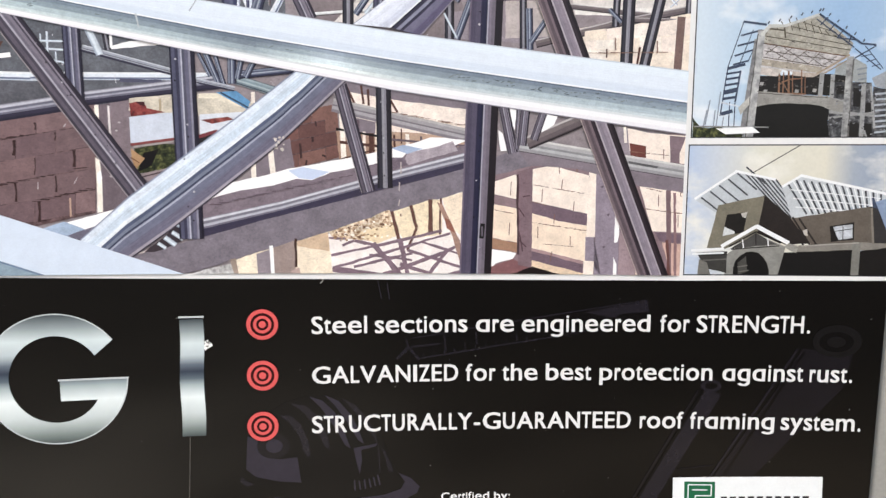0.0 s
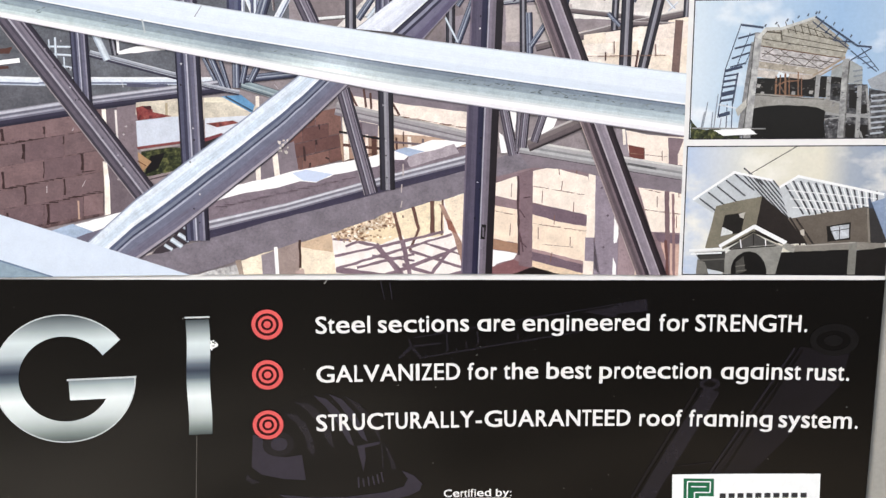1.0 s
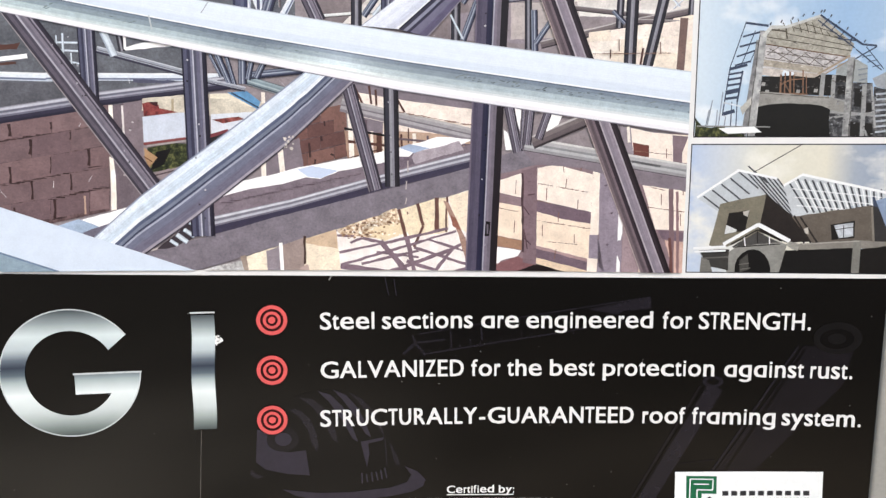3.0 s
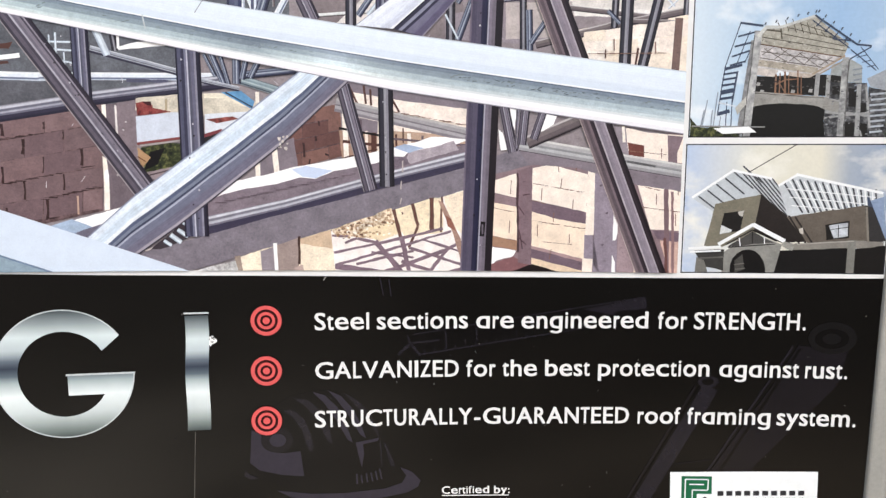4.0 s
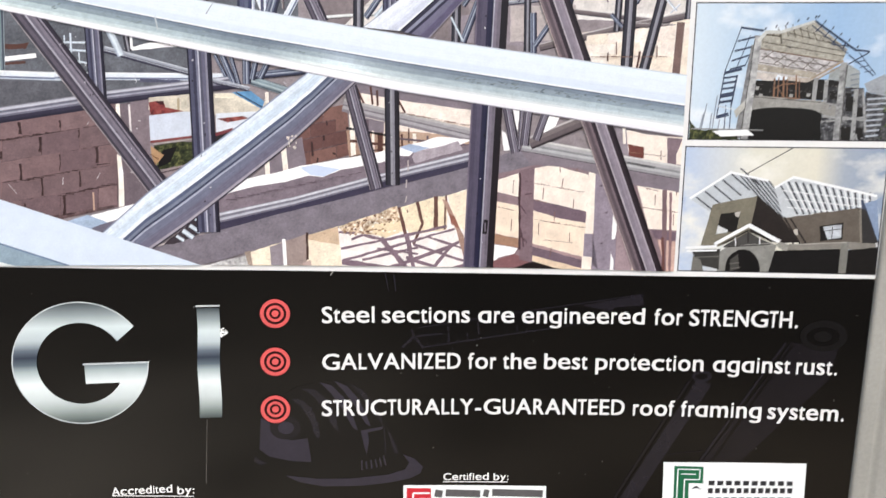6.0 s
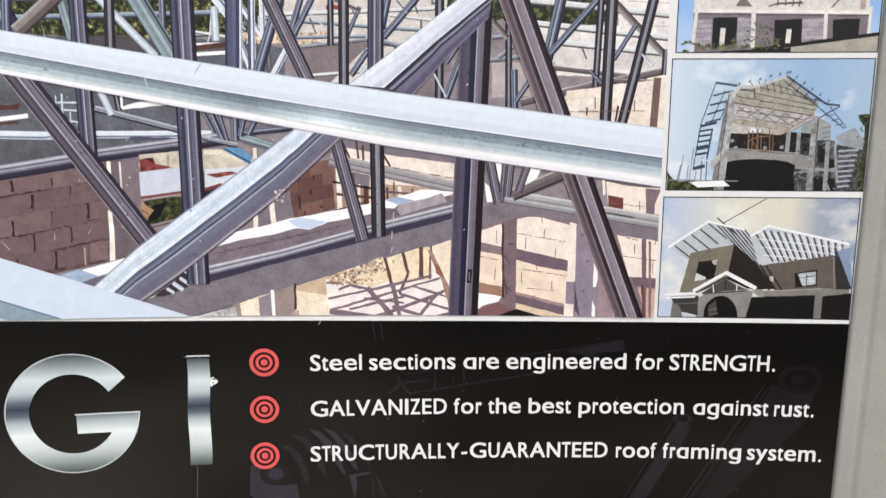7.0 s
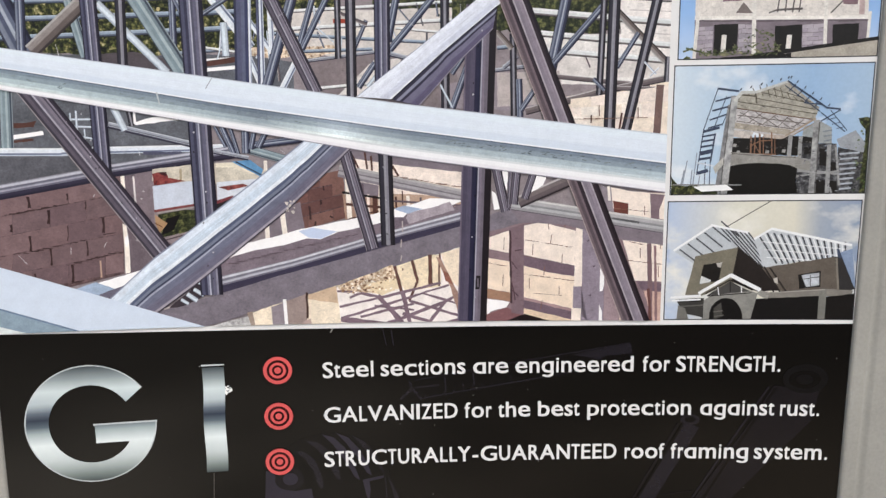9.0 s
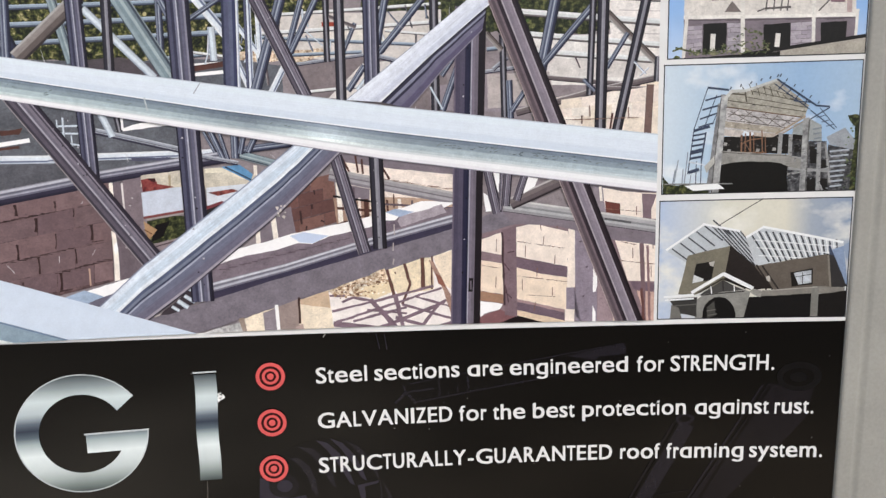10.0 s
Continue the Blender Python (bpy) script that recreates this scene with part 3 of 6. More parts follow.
BRACE = bands((0, 176, 168, 170), (0.07, 70, 65, 76), (0.22, 106, 99, 110), (0.36, 84, 78, 90), (0.44, 180, 177, 186), (0.5, 122, 116, 128), (0.66, 136, 129, 140), (0.74, 84, 78, 90), (0.8, 152, 146, 156), (0.86, 60, 54, 66), (1, 52, 46, 56))
BRACE_BR = bands((0, 190, 176, 172), (0.05, 128, 114, 118), (0.18, 100, 88, 94), (0.27, 126, 112, 118), (0.34, 60, 50, 58), (0.42, 52, 42, 50), (0.46, 184, 176, 182), (0.52, 142, 134, 144), (0.7, 150, 140, 150), (0.77, 176, 168, 174), (0.8, 58, 48, 54), (1, 40, 32, 38))
RAIL = bands((0, 206, 210, 216), (0.3, 168, 172, 180), (0.55, 122, 124, 134), (0.62, 186, 188, 194), (0.75, 74, 72, 90), (1, 52, 50, 66))
RAIL_DK = bands((0, 150, 148, 158), (0.14, 200, 200, 208), (0.32, 116, 115, 128), (0.44, 172, 172, 182), (0.56, 118, 116, 130), (0.68, 62, 58, 76), (1, 50, 46, 62))
RAIL_BR = bands((0, 196, 190, 188), (0.3, 130, 120, 120), (0.7, 112, 102, 104), (1, 58, 50, 54))
TIMBER = bands((0, 186, 182, 178), (0.3, 156, 148, 144), (0.7, 112, 102, 98), (1, 66, 58, 58))

# far background: trees, pale houses, slabs
big.poly("printed_foliage", LEAVES, (-610, 624), (-122, 632), (-126, 517), (-270, 494), (-424, 486), (-625, 491))
big.poly("printed_foliage", DARK_LEAVES, (-75, 632), (390, 627), (362, 535), (249, 514), (142, 515), (36, 532), (-77, 548))
big.poly("printed_wall", ink(224, 217, 210), (-220, 546), (36, 552), (35, 476), (-95, 482), (-176, 489), (-223, 501))
big.poly("printed_roof", ink(176, 84, 62), (-134, 537), (-116, 537), (-116, 531), (-134, 531))
big.poly("printed_wall", ink(232, 226, 216), (-134, 528), (-45, 532), (-30, 508), (-127, 507))
big.poly("printed_wall", ink(240, 236, 230), (142, 513), (363, 512), (366, 440), (168, 443))
big.poly("printed_wall", ink(242, 236, 230), (274, 630), (382, 628), (365, 470), (282, 489))
for k in range(9):
    zz = 610 - 16 * k
    big.strip("printed_joint", ink(204, 196, 192), (292, zz), (352, zz - 3), 1.2)
big.poly("printed_slab", SLAB, (-176, 483), (-75, 490), (35, 481), (60, 403), (-162, 425))
big.poly("printed_slab", ink(228, 222, 216), (-79, 479), (-38, 482), (-47, 453), (-97, 429), (-130, 431))
big.poly("printed_rubble", RUBBLE, (-254, 497), (-135, 501), (-127, 489), (-176, 483), (-255, 486))
big.poly("printed_slab", GREY, (-625, 493), (-439, 486), (-271, 489), (-192, 478), (-194, 430), (-633, 426))
big.strip("printed_ledge", LIT, (-425, 474), (-271, 483), 4.1)
big.strip("printed_ledge", LIT, (-319, 467), (-256, 472), 5.0)
big.strip("printed_ledge", BROWN, (-318, 475), (-263, 483), 7.5)
big.poly("printed_shade", ink(96, 88, 92), (-455, 489), (-409, 492), (-349, 478), (-342, 463), (-418, 472), (-456, 477))
big.poly("printed_slab", MAUVE2, (18, 444), (68, 452), (143, 459), (168, 402), (18, 412))
big.poly("printed_slab", ink(230, 224, 218), (176, 483), (348, 471), (349, 448), (184, 457))
big.poly("printed_slab", ink(196, 186, 182), (101, 460), (192, 462), (201, 416), (101, 411))
big.poly("printed_wall", CREAM2, (176, 421), (357, 448), (361, 358), (177, 373))

big.scatter("printed_leaf", [ink(28, 30, 24), ink(110, 118, 66), ink(200, 188, 140), ink(70, 84, 44)], ((-571, 610), (-263, 616), (-270, 498), (-583, 495)), 90, 3.2, 77, 1.0)
big.scatter("printed_leaf", [ink(30, 36, 26), ink(96, 116, 64), ink(60, 76, 44)], ((-67, 617), (271, 614), (249, 521), (-61, 540)), 50, 3.2, 78, 1.2)

def bars(print_on, name, *items):
    """Bars given as (from, to, width, ink)."""
    for a, b, w, m in items:
        print_on.strip(name, m, a, b, w)


# purlins across the far roof
bars(big, "printed_purlin", ((-618, 555), (-258, 569), 7, PURLIN), ((-621, 532), (-259, 547), 7.5, PURLIN), ((-623, 507), (-261, 525), 7.5, PURLIN),
     ((-220, 546), (36, 560), 5, PURLIN_W), ((-222, 522), (36, 535), 6, PURLIN_W), ((-222, 517), (36, 502), 5, PURLIN),
     ((-219, 572), (37, 586), 6, PURLIN_W), ((-183, 492), (-79, 495), 5, PURLIN), ((-172, 479), (-75, 491), 5, RAIL))
bars(big, "printed_purlin", ((150, 546), (387, 524), 10, PURLIN_W), ((151, 516), (388, 492), 9, PURLIN_W), ((151, 493), (389, 470), 9, PURLIN_W),
     ((150, 577), (385, 557), 9, PURLIN_W), ((176, 455), (325, 439), 7, RAIL_BR), ((101, 495), (142, 499), 6, PURLIN),
     ((93, 463), (184, 473), 6, RAIL), ((-162, 440), (-80, 447), 5, PURLIN_W), ((-45, 524), (36, 516), 4, PURLIN_W))
bars(big, "printed_purlin", ((-363, 489), (-286, 495), 5, PURLIN), ((-317, 498), (-255, 489), 4, PURLIN_W))
big.strip("printed_rail", RAIL_BR, (143, 404), (251, 430), 10.8)
big.strip("printed_rail", RAIL_BR, (243, 429), (374, 454), 10.0)
big.strip("printed_rail", RAIL_BR, (267, 436), (374, 433), 6.6)
big.bricks("printed_block", ((209, 421), (358, 440), (361, 368), (210, 385)), 3, 5, 0.03, [CREAM, CREAM2, CREAM3], seed=4)
big.strip("printed_post", ink(128, 106, 100), (340, 440), (337, 363), 10.8)

big.clutter("printed_lath", [PALE, PALE_W, STEEL, POST_SM, RAIL_BR], ((-298, 540), (-189, 548), (-185, 446), (-303, 470)), 14, 46, 3.5, 0.25, 70)
big.clutter("printed_lath", [PALE, STEEL, POST_SM], ((-181, 548), (-77, 555), (-79, 493), (-175, 493)), 8, 34, 3.0, 0.3, 71)
big.clutter("printed_lath", [STEEL, PALE_W, POST_SM], ((-53, 548), (36, 555), (20, 516), (-54, 493)), 6, 34, 3.0, 0.4, 72)

# far trusses
bars(big, "printed_truss_bar", ((-586, 574), (-551, 487), 34, STEEL), ((-548, 625), (-556, 492), 13, STEEL), ((-497, 590), (-475, 485), 13, STEEL_LT),
     ((-544, 492), (-469, 561), 20, TIMBER), ((-454, 557), (-368, 464), 11, PALE), ((-353, 629), (-357, 481), 10, STEEL),
     ((-414, 584), (-345, 461), 24, STEEL_LT), ((-359, 585), (-327, 515), 12, STEEL), ((-421, 628), (-427, 469), 14, POST_SM))
bars(big, "printed_truss_bar", ((-307, 573), (-250, 498), 13, PALE_W), ((-318, 541), (-265, 575), 7, STEEL), ((-287, 532), (-286, 486), 10, PALE),
     ((-252, 535), (-219, 487), 7, PALE_W), ((-255, 486), (-240, 447), 8, PALE_W), ((-257, 631), (-264, 447), 23, POST_BLUE),
     ((-247, 631), (-254, 447), 4, PALE_W), ((-234, 631), (-238, 445), 9, PALE_W), ((-237, 631), (-242, 445), 4, POST_BLUE))
bars(big, "printed_truss_bar", ((-222, 593), (-222, 489), 8, PALE_W), ((-184, 586), (-232, 442), 15, STEEL), ((-190, 476), (-210, 440), 9, PALE_W),
     ((-155, 586), (-183, 501), 9, STEEL), ((-135, 579), (-180, 495), 9, STEEL), ((-238, 601), (-162, 433), 21, BRACE),
     ((-125, 632), (-129, 482), 9, POST_SM), ((-110, 485), (-87, 535), 6, STEEL), ((-125, 545), (-86, 529), 5, RAIL_BR))
bars(big, "printed_truss_bar", ((-101, 441), (-76, 476), 9, STEEL), ((-88, 442), (-73, 460), 5, PALE), ((-108, 632), (-111, 425), 15, POST_SM),
     ((-34, 609), (-57, 505), 11, STEEL), ((22, 581), (-59, 488), 10, STEEL), ((-63, 632), (-66, 445), 23, POST),
     ((-54, 488), (-22, 480), 7, RAIL), ((26, 632), (25, 410), 13, POST_SM), ((35, 459), (54, 486), 7, STEEL))
bars(big, "printed_truss_bar", ((35, 410), (60, 476), 10, STEEL), ((110, 467), (131, 483), 6, RAIL), ((207, 592), (179, 459), 16, STEEL),
     ((184, 473), (258, 557), 10, STEEL), ((256, 576), (251, 427), 10, POST_SM), ((242, 450), (259, 433), 6, STEEL),
     ((276, 543), (353, 467), 10, TIMBER), ((306, 514), (276, 465), 7, STEEL), ((272, 630), (267, 374), 17, POST_SM))
bars(big, "printed_truss_bar", ((340, 598), (291, 372), 15, POST_SM), ((350, 480), (349, 444), 9, POST_SM), ((124, 515), (126, 398), 10, POST_SM),
     ((133, 451), (135, 396), 10, STEEL), ((136, 406), (156, 435), 8, STEEL), ((101, 518), (123, 494), 8, TIMBER),
     ((18, 444), (35, 412), 3, PALE), ((285, 400), (282, 377), 3, BROWN), ((240, 398), (240, 386), 2, BROWN))
bars(big, "printed_truss_bar", ((230, 482), (237, 466), 2, MAUVE_DK), ((316, 473), (333, 455), 3, PALE_W), ((337, 464), (324, 452), 2, PALE_W))

for k, (p, q, w, m) in enumerate((((-463, 627), (-464, 563), 24, POST), ((-128, 632), (-128, 482), 8, POST_SM))):
    big.strip("printed_truss_bar", m, p, q, w)

# middle distance on the left: parapet, rails, brick wall
big.poly("printed_wall", GREY, (-630, 448), (-335, 404), (-340, 327), (-646, 302))
big.poly("printed_wall", ink(104, 104, 110, vary=0.28, scale=40), (-641, 349), (-503, 348), (-498, 321), (-646, 304))
big.poly("printed_rubble", BROWN, (-579, 396), (-546, 399), (-551, 390), (-580, 390))
big.strip("printed_ledge", LIT, (-581, 376), (-539, 382), 5.8)
big.strip("printed_shade", BROWN, (-582, 370), (-553, 373), 3.3)
big.strip("printed_post", STEEL_LT, (-582, 441), (-587, 361), 16.6)
big.poly("printed_ledge", LIT, (-426, 393), (-393, 402), (-346, 404), (-354, 398), (-420, 391))
for a, b, w in (((-512, 400), (-469, 400), 3), ((-513, 391), (-470, 389), 3), ((-494, 412), (-495, 378), 3), ((-502, 409), (-502, 381), 2), ((-514, 381), (-475, 373), 3), ((-485, 387), (-485, 368), 2)):
    big.strip("printed_rod", PALE, a, b, w)
big.strip("printed_rail", PALE_W, (-640, 357), (-510, 355), 10.8)
big.strip("printed_rail", PALE_W, (-518, 356), (-294, 358), 10.0)
big.strip("printed_shade", ink(92, 92, 112), (-409, 352), (-356, 351), 4.1)
big.strip("printed_rail", RAIL, (-453, 392), (-334, 361), 9.1)
big.strip("printed_truss_bar", PALE, (-447, 424), (-431, 384), 10.0)
big.strip("printed_truss_bar", POST_SM, (-425, 420), (-421, 390), 8.3)
big.strip("printed_truss_bar", LIT, (-417, 412), (-417, 393), 3.3)
JOINT = ink(68, 48, 48, vary=0.3, scale=90)
big.poly("printed_brick_wall", MORTAR, (-639.6, 288.2), (-439.2, 324.2), (-448.7, 178), (-522.8, 161.6), (-654.3, 144.5))
big.bricks("printed_brick", ((-637.5, 288.2), (-439.2, 324.2), (-450.1, 180.1), (-651.9, 146.8)), 5, 4, 0.022, BRICKS, seed=2, odd=0)
for a, b, w in (((-568.2, 293.7), (-567.5, 277.8), 4.5), ((-516.5, 296.7), (-516.6, 287.1), 3), ((-542.9, 274.1), (-544.7, 254), 4.5), ((-493, 284.2), (-493.8, 273.7), 2),
                ((-593.7, 254.6), (-594.6, 244.2), 4), ((-571.2, 237.8), (-571.7, 216), 3.5), ((-519.7, 250.9), (-521.6, 229), 1.6), ((-471.4, 261.1), (-472.4, 239.1), 4),
                ((-545.6, 218.4), (-546.3, 193.9), 3), ((-496.1, 227.5), (-496.4, 206.1), 2.4), ((-518.6, 193.7), (-520, 168.1), 4), ((-569.6, 183.3), (-570.5, 173.5), 3)):
    m = ((a[0] + b[0]) / 2 + 0.8, a[1] * 0.45 + b[1] * 0.55)
    big.strip("printed_crack", JOINT, a, m, w * 0.95, w * 0.65)
    big.strip("printed_crack", JOINT, m, b, w * 0.65, w)
big.strip("printed_crack", ink(196, 168, 150), (-480.2, 198.2), (-480.7, 173.3), 2.5)
for k, (p, q) in enumerate((((-594.5, 268.9), (-527.5, 280.9)), ((-577.9, 213), (-494.4, 229.9)), ((-472.6, 236.6), (-455.6, 238.6)), ((-518.5, 194.5), (-447.7, 212)), ((-520.8, 167.3), (-505.4, 170)))):
    big.edge("printed_joint", JOINT, p, q, 9, 1.7, 40 + k)
big.strip("printed_rail", RAIL_DK, (-647, 293), (-471, 323), 20.8)
big.strip("printed_rail", RAIL_DK, (-474, 325), (-279, 352), 18.3)
big.poly("printed_wall", ink(122, 110, 116, vary=0.16), (-439.5, 319.4), (-397.7, 326.8), (-402.6, 233.9), (-371.5, 216.5), (-413.3, 180.9), (-446.5, 175.4))
big.poly("printed_wall", ink(140, 127, 132, vary=0.16), (-423.3, 322.3), (-397.7, 326.8), (-402.6, 233.9), (-424.3, 267.3))
big.poly("printed_post", CREAM3, (-442.6, 319.4), (-437.2, 320.1), (-437.3, 298.4), (-443, 303.3))
big.strip("printed_post", ink(226, 220, 216), (-425.1, 319.1), (-425.1, 277.1), 2.6)
big.poly("printed_post", CREAM3, (-445.4, 251.5), (-440.3, 248.1), (-438.7, 218.4), (-440, 179.3), (-447.1, 177.9), (-445.6, 218.6))
big.poly("printed_blot", LIT, (-443.9, 230.9), (-439.8, 234.9), (-438.3, 224.2), (-442.7, 216.8), (-444.6, 221.9))
for x, z in ((-412.9, 297.2), (-427.3, 226.3), (-416.7, 286.7)):
    big.poly("printed_blot", ink(196, 188, 188), (x - 1.8, z), (x, z - 1.4), (x + 2, z), (x, z + 1.5))

# houses seen through the truss
big.poly("printed_wall", ink(212, 204, 188, vary=0.22, scale=60), (-398.5, 328.6), (-339.4, 334.5), (-282.3, 336.8), (-245.3, 325.7), (-221.1, 322.6), (-230.3, 303.4), (-341.2, 307.4), (-399.8, 312.5))
big.poly("printed_shade", ink(186, 172, 146), (-361.1, 327.9), (-357.9, 328.4), (-358.6, 312.1), (-361.7, 312.7))
big.poly("printed_ledge", ink(236, 228, 208), (-310.0, 335.6), (-282.3, 335.7), (-253.6, 321.5), (-255.5, 317.7), (-283.8, 329.7), (-310.4, 329.7))
big.poly("printed_roof", mottled(130, (0.35, 92, 44, 46), (0.5, 134, 66, 64), (0.66, 156, 96, 90)), (-399.0, 322.2), (-388.5, 324.7), (-377.4, 319.6), (-377.6, 316.3), (-352.9, 310.9), (-397.7, 305.4))
big.poly("printed_shade", ink(70, 36, 40), (-391.1, 324.2), (-379.1, 324.5), (-379.0, 318.5), (-384.7, 319.7))
big.poly("printed_roof", ink(208, 214, 224, vary=0.1), (-399.9, 304.3), (-352.9, 310.4), (-338.1, 310.6), (-338.8, 277.7), (-399.9, 270.0))
big.strip("printed_roof_edge", ink(142, 84, 84), (-400.0, 268.3), (-338.8, 276.6), 3.4)
big.strip("printed_roof_edge", ink(186, 180, 176), (-396.1, 265.5), (-339.1, 273.3), 2.0)
big.poly("printed_roof", ink(220, 224, 230, vary=0.12), (-310.2, 308.4), (-259.0, 311.7), (-229.8, 311.7), (-247.3, 290.0), (-285.4, 285.3), (-310.8, 282.0))
big.poly("printed_roof", mottled(130, (0.35, 98, 52, 50), (0.5, 142, 78, 72), (0.66, 168, 110, 102)), (-309.0, 301.2), (-273.4, 305.4), (-265.0, 302.0), (-294.4, 296.0))
big.poly("printed_roof", ink(132, 70, 76), (-312, 281.5), (-289.3, 288.5), (-284.6, 286), (-311.6, 274.9))
big.poly("printed_shade", ink(48, 44, 46), (-312.3, 276.6), (-286.2, 286), (-304.7, 269.8), (-316.3, 261.8))
big.poly("printed_roof", ink(112, 158, 194, vary=0.2, scale=60), (-287.4, 337.5), (-261, 339.7), (-243.2, 325.6), (-247, 315))
big.strip("printed_roof_edge", ink(62, 78, 100), (-281.8, 337.5), (-246, 317.5), 2.2)
big.strip("printed_post", CREAM3, (-239.3, 338.2), (-239.5, 324.0), 5)
big.poly("printed_foliage", DARK_LEAVES, (-395.7, 263.2), (-337.5, 272.2), (-339.5, 235.0), (-368.8, 234.8), (-393.0, 230.0))
big.poly("printed_shade", SHADE, (-384.1, 257.4), (-364.2, 262.4), (-374.8, 240.5), (-392.8, 232.2))
big.poly("printed_crate", ink(186, 152, 118), (-399.9, 263.4), (-383.0, 250.2), (-395.2, 235.6), (-399.4, 249.0))
big.strip("printed_edge", ink(120, 84, 60), (-400.8, 251.3), (-390.3, 244.3), 1.4)
big.poly("printed_drum", ink(160, 146, 148), (-390.4, 228.8), (-350.0, 238.7), (-358.6, 228.9), (-375.5, 215.5))
big.strip("printed_edge", ink(96, 82, 86), (-388.1, 225.4), (-361.0, 232.3), 2)
big.strip("printed_rail", STEEL_LT, (-262, 355), (-199, 336), 12.4)
big.strip("printed_rail", STEEL, (-262, 360), (-181, 369), 10.8)
for a, b, w in (((-301, 395), (-282, 346), 9), ((-289, 395), (-276, 346), 6), ((-265, 394), (-266, 349), 12), ((-251, 388), (-259, 355), 8), ((-237, 378), (-248, 357), 9), ((-308, 388), (-294, 358), 5)):
    big.strip("printed_truss_bar", STEEL, a, b, w)
big.strip("printed_rail", RAIL, (-314, 353), (-263, 342), 6.6)

# the wall with the sunlit top, and the block walls on the right
big.poly("printed_brick_wall", MORTAR, (-184, 296), (-130, 324), (-126, 253), (-195, 236), (-209, 262))
big.bricks("printed_brick", ((-197, 310), (-127, 324), (-126, 251), (-200, 233)), 4, 2, 0.05, BRICKS2, seed=7)
for a, b, w in (((-178.9, 270.1), (-178, 250), 3), ((-162.1, 279), (-161.5, 272.3), 3), ((-149.7, 254.5), (-144.8, 252.7), 2.5), ((-170.7, 247.3), (-171.8, 240.6), 2.5), ((-157.3, 299.8), (-156.7, 293.1), 2)):
    big.strip("printed_crack", JOINT, a, b, w)
big.poly("printed_wall", MAUVE, (-237, 261), (-192, 277), (-187, 234), (-239, 225))
big.strip("printed_post", CREAM3, (-242, 247), (-242, 222), 6.6)
big.strip("printed_post", CREAM3, (-219, 265), (-216, 226), 7.5)
big.poly("printed_wall", CREAM, (-132, 358), (67, 329), (67, 261), (-60, 262), (-125, 324))
big.poly("printed_wall", MAUVE, (-124, 360), (67, 334), (67, 314), (-50, 329), (-116, 340))
for a, b in (((-115, 347), (-104, 323)), ((-95, 348), (-92, 323)), ((-86, 343), (-85, 321)), ((-57, 331), (-46, 312))):
    big.strip("printed_rod", BROWN, a, b, 3)
big.poly("printed_wall", ink(196, 170, 150), (-60, 287), (67, 278), (67, 260), (-60, 255))
big.poly("printed_wall", MAUVE, (-124, 309), (-71, 298), (-72, 281), (-125, 290))
big.poly("printed_wall", ink(176, 148, 130), (-130, 287), (-68, 281), (-69, 245), (-126, 245))
for a, b, w, m in (((-122, 310), (-120, 246), 7, CREAM3), ((-101, 302), (-101, 249), 6, MAUVE_DK), ((-92, 286), (-92, 251), 4, CREAM), ((-82, 284), (-82, 252), 7, BROWN), ((-74, 298), (-76, 252), 4, CREAM2), ((-125, 272), (-69, 266), 4, BROWN), ((-130, 290), (-68, 279), 3, SHADE)):
    big.strip("printed_post", m, a, b, w)
big.strip("printed_rail", bands((0, 190, 186, 184), (0.4, 168, 164, 166), (0.5, 128, 122, 128), (0.6, 176, 172, 174), (1, 140, 134, 140)), (-134, 322), (67, 277), 18.3)
for a, b in (((-137, 243), (-118, 251)), ((-118, 251), (-103, 253)), ((-103, 256), (-77, 261)), ((-60, 285), (-52, 258)), ((-41, 290), (-41, 270))):
    big.strip("printed_rod", BROWN, a, b, 2)
for a, b, w, m in (((-51, 282), (-50, 252), 3, BROWN), ((-33, 283), (-32, 261), 5, CREAM3), ((-14, 280), (-14, 261), 3, MAUVE_DK), ((8, 278), (8, 264), 5, CREAM3), ((33, 277), (34, 260), 4, MAUVE_DK), ((-60, 276), (67, 265), 3, MAUVE_DK)):
    big.strip("printed_post", m, a, b, w)
big.poly("printed_ledge", LIT, (-306.5, 194.6), (-293.6, 208.6), (-271.2, 218.2), (-225.9, 227.3), (-192.6, 236.7), (-125.9, 248.2), (-79.7, 257.6), (-24.8, 270.4), (17.4, 278.3), (51.1, 274.5), (-25.2, 246.6), (-80.1, 240.7), (-138.9, 229.8), (-164.3, 219.2), (-184.9, 221.4), (-218.3, 211.9), (-259.6, 206.1), (-292.6, 196.8))
big.poly("printed_ledge", ink(182, 196, 220), (-55, 262), (-31, 267), (-18, 261), (-42, 253), (-52, 255))
big.poly("printed_wall", ink(136, 124, 132, vary=0.2), (-313.2, 189.7), (-292.5, 198.4), (-259.5, 206.9), (-218.3, 212.7), (-184.9, 222.2), (-164.2, 220.1), (-138.9, 230.7), (-80, 241.5), (-50.4, 253.8), (64.7, 269.3), (67, 249), (-104, 208), (-315, 161))
big.poly("printed_tint", ink(204, 215, 234, vary=0.06), (-196, 233.4), (-176, 238.1), (-139.7, 231.5), (-163.4, 220.9), (-181.5, 223))
big.poly("printed_wall", ink(182, 172, 178, vary=0.2), (-37.0, 247.3), (-33.4, 256.9), (1.8, 265.3), (29.6, 273.3), (36.9, 260.1), (-31.5, 240.9))
big.poly("printed_ledge", LIT, (-36.5, 267.2), (-0.8, 278.4), (19.0, 277.5), (29.1, 272.8), (1.8, 264.2), (-12.4, 261.6))
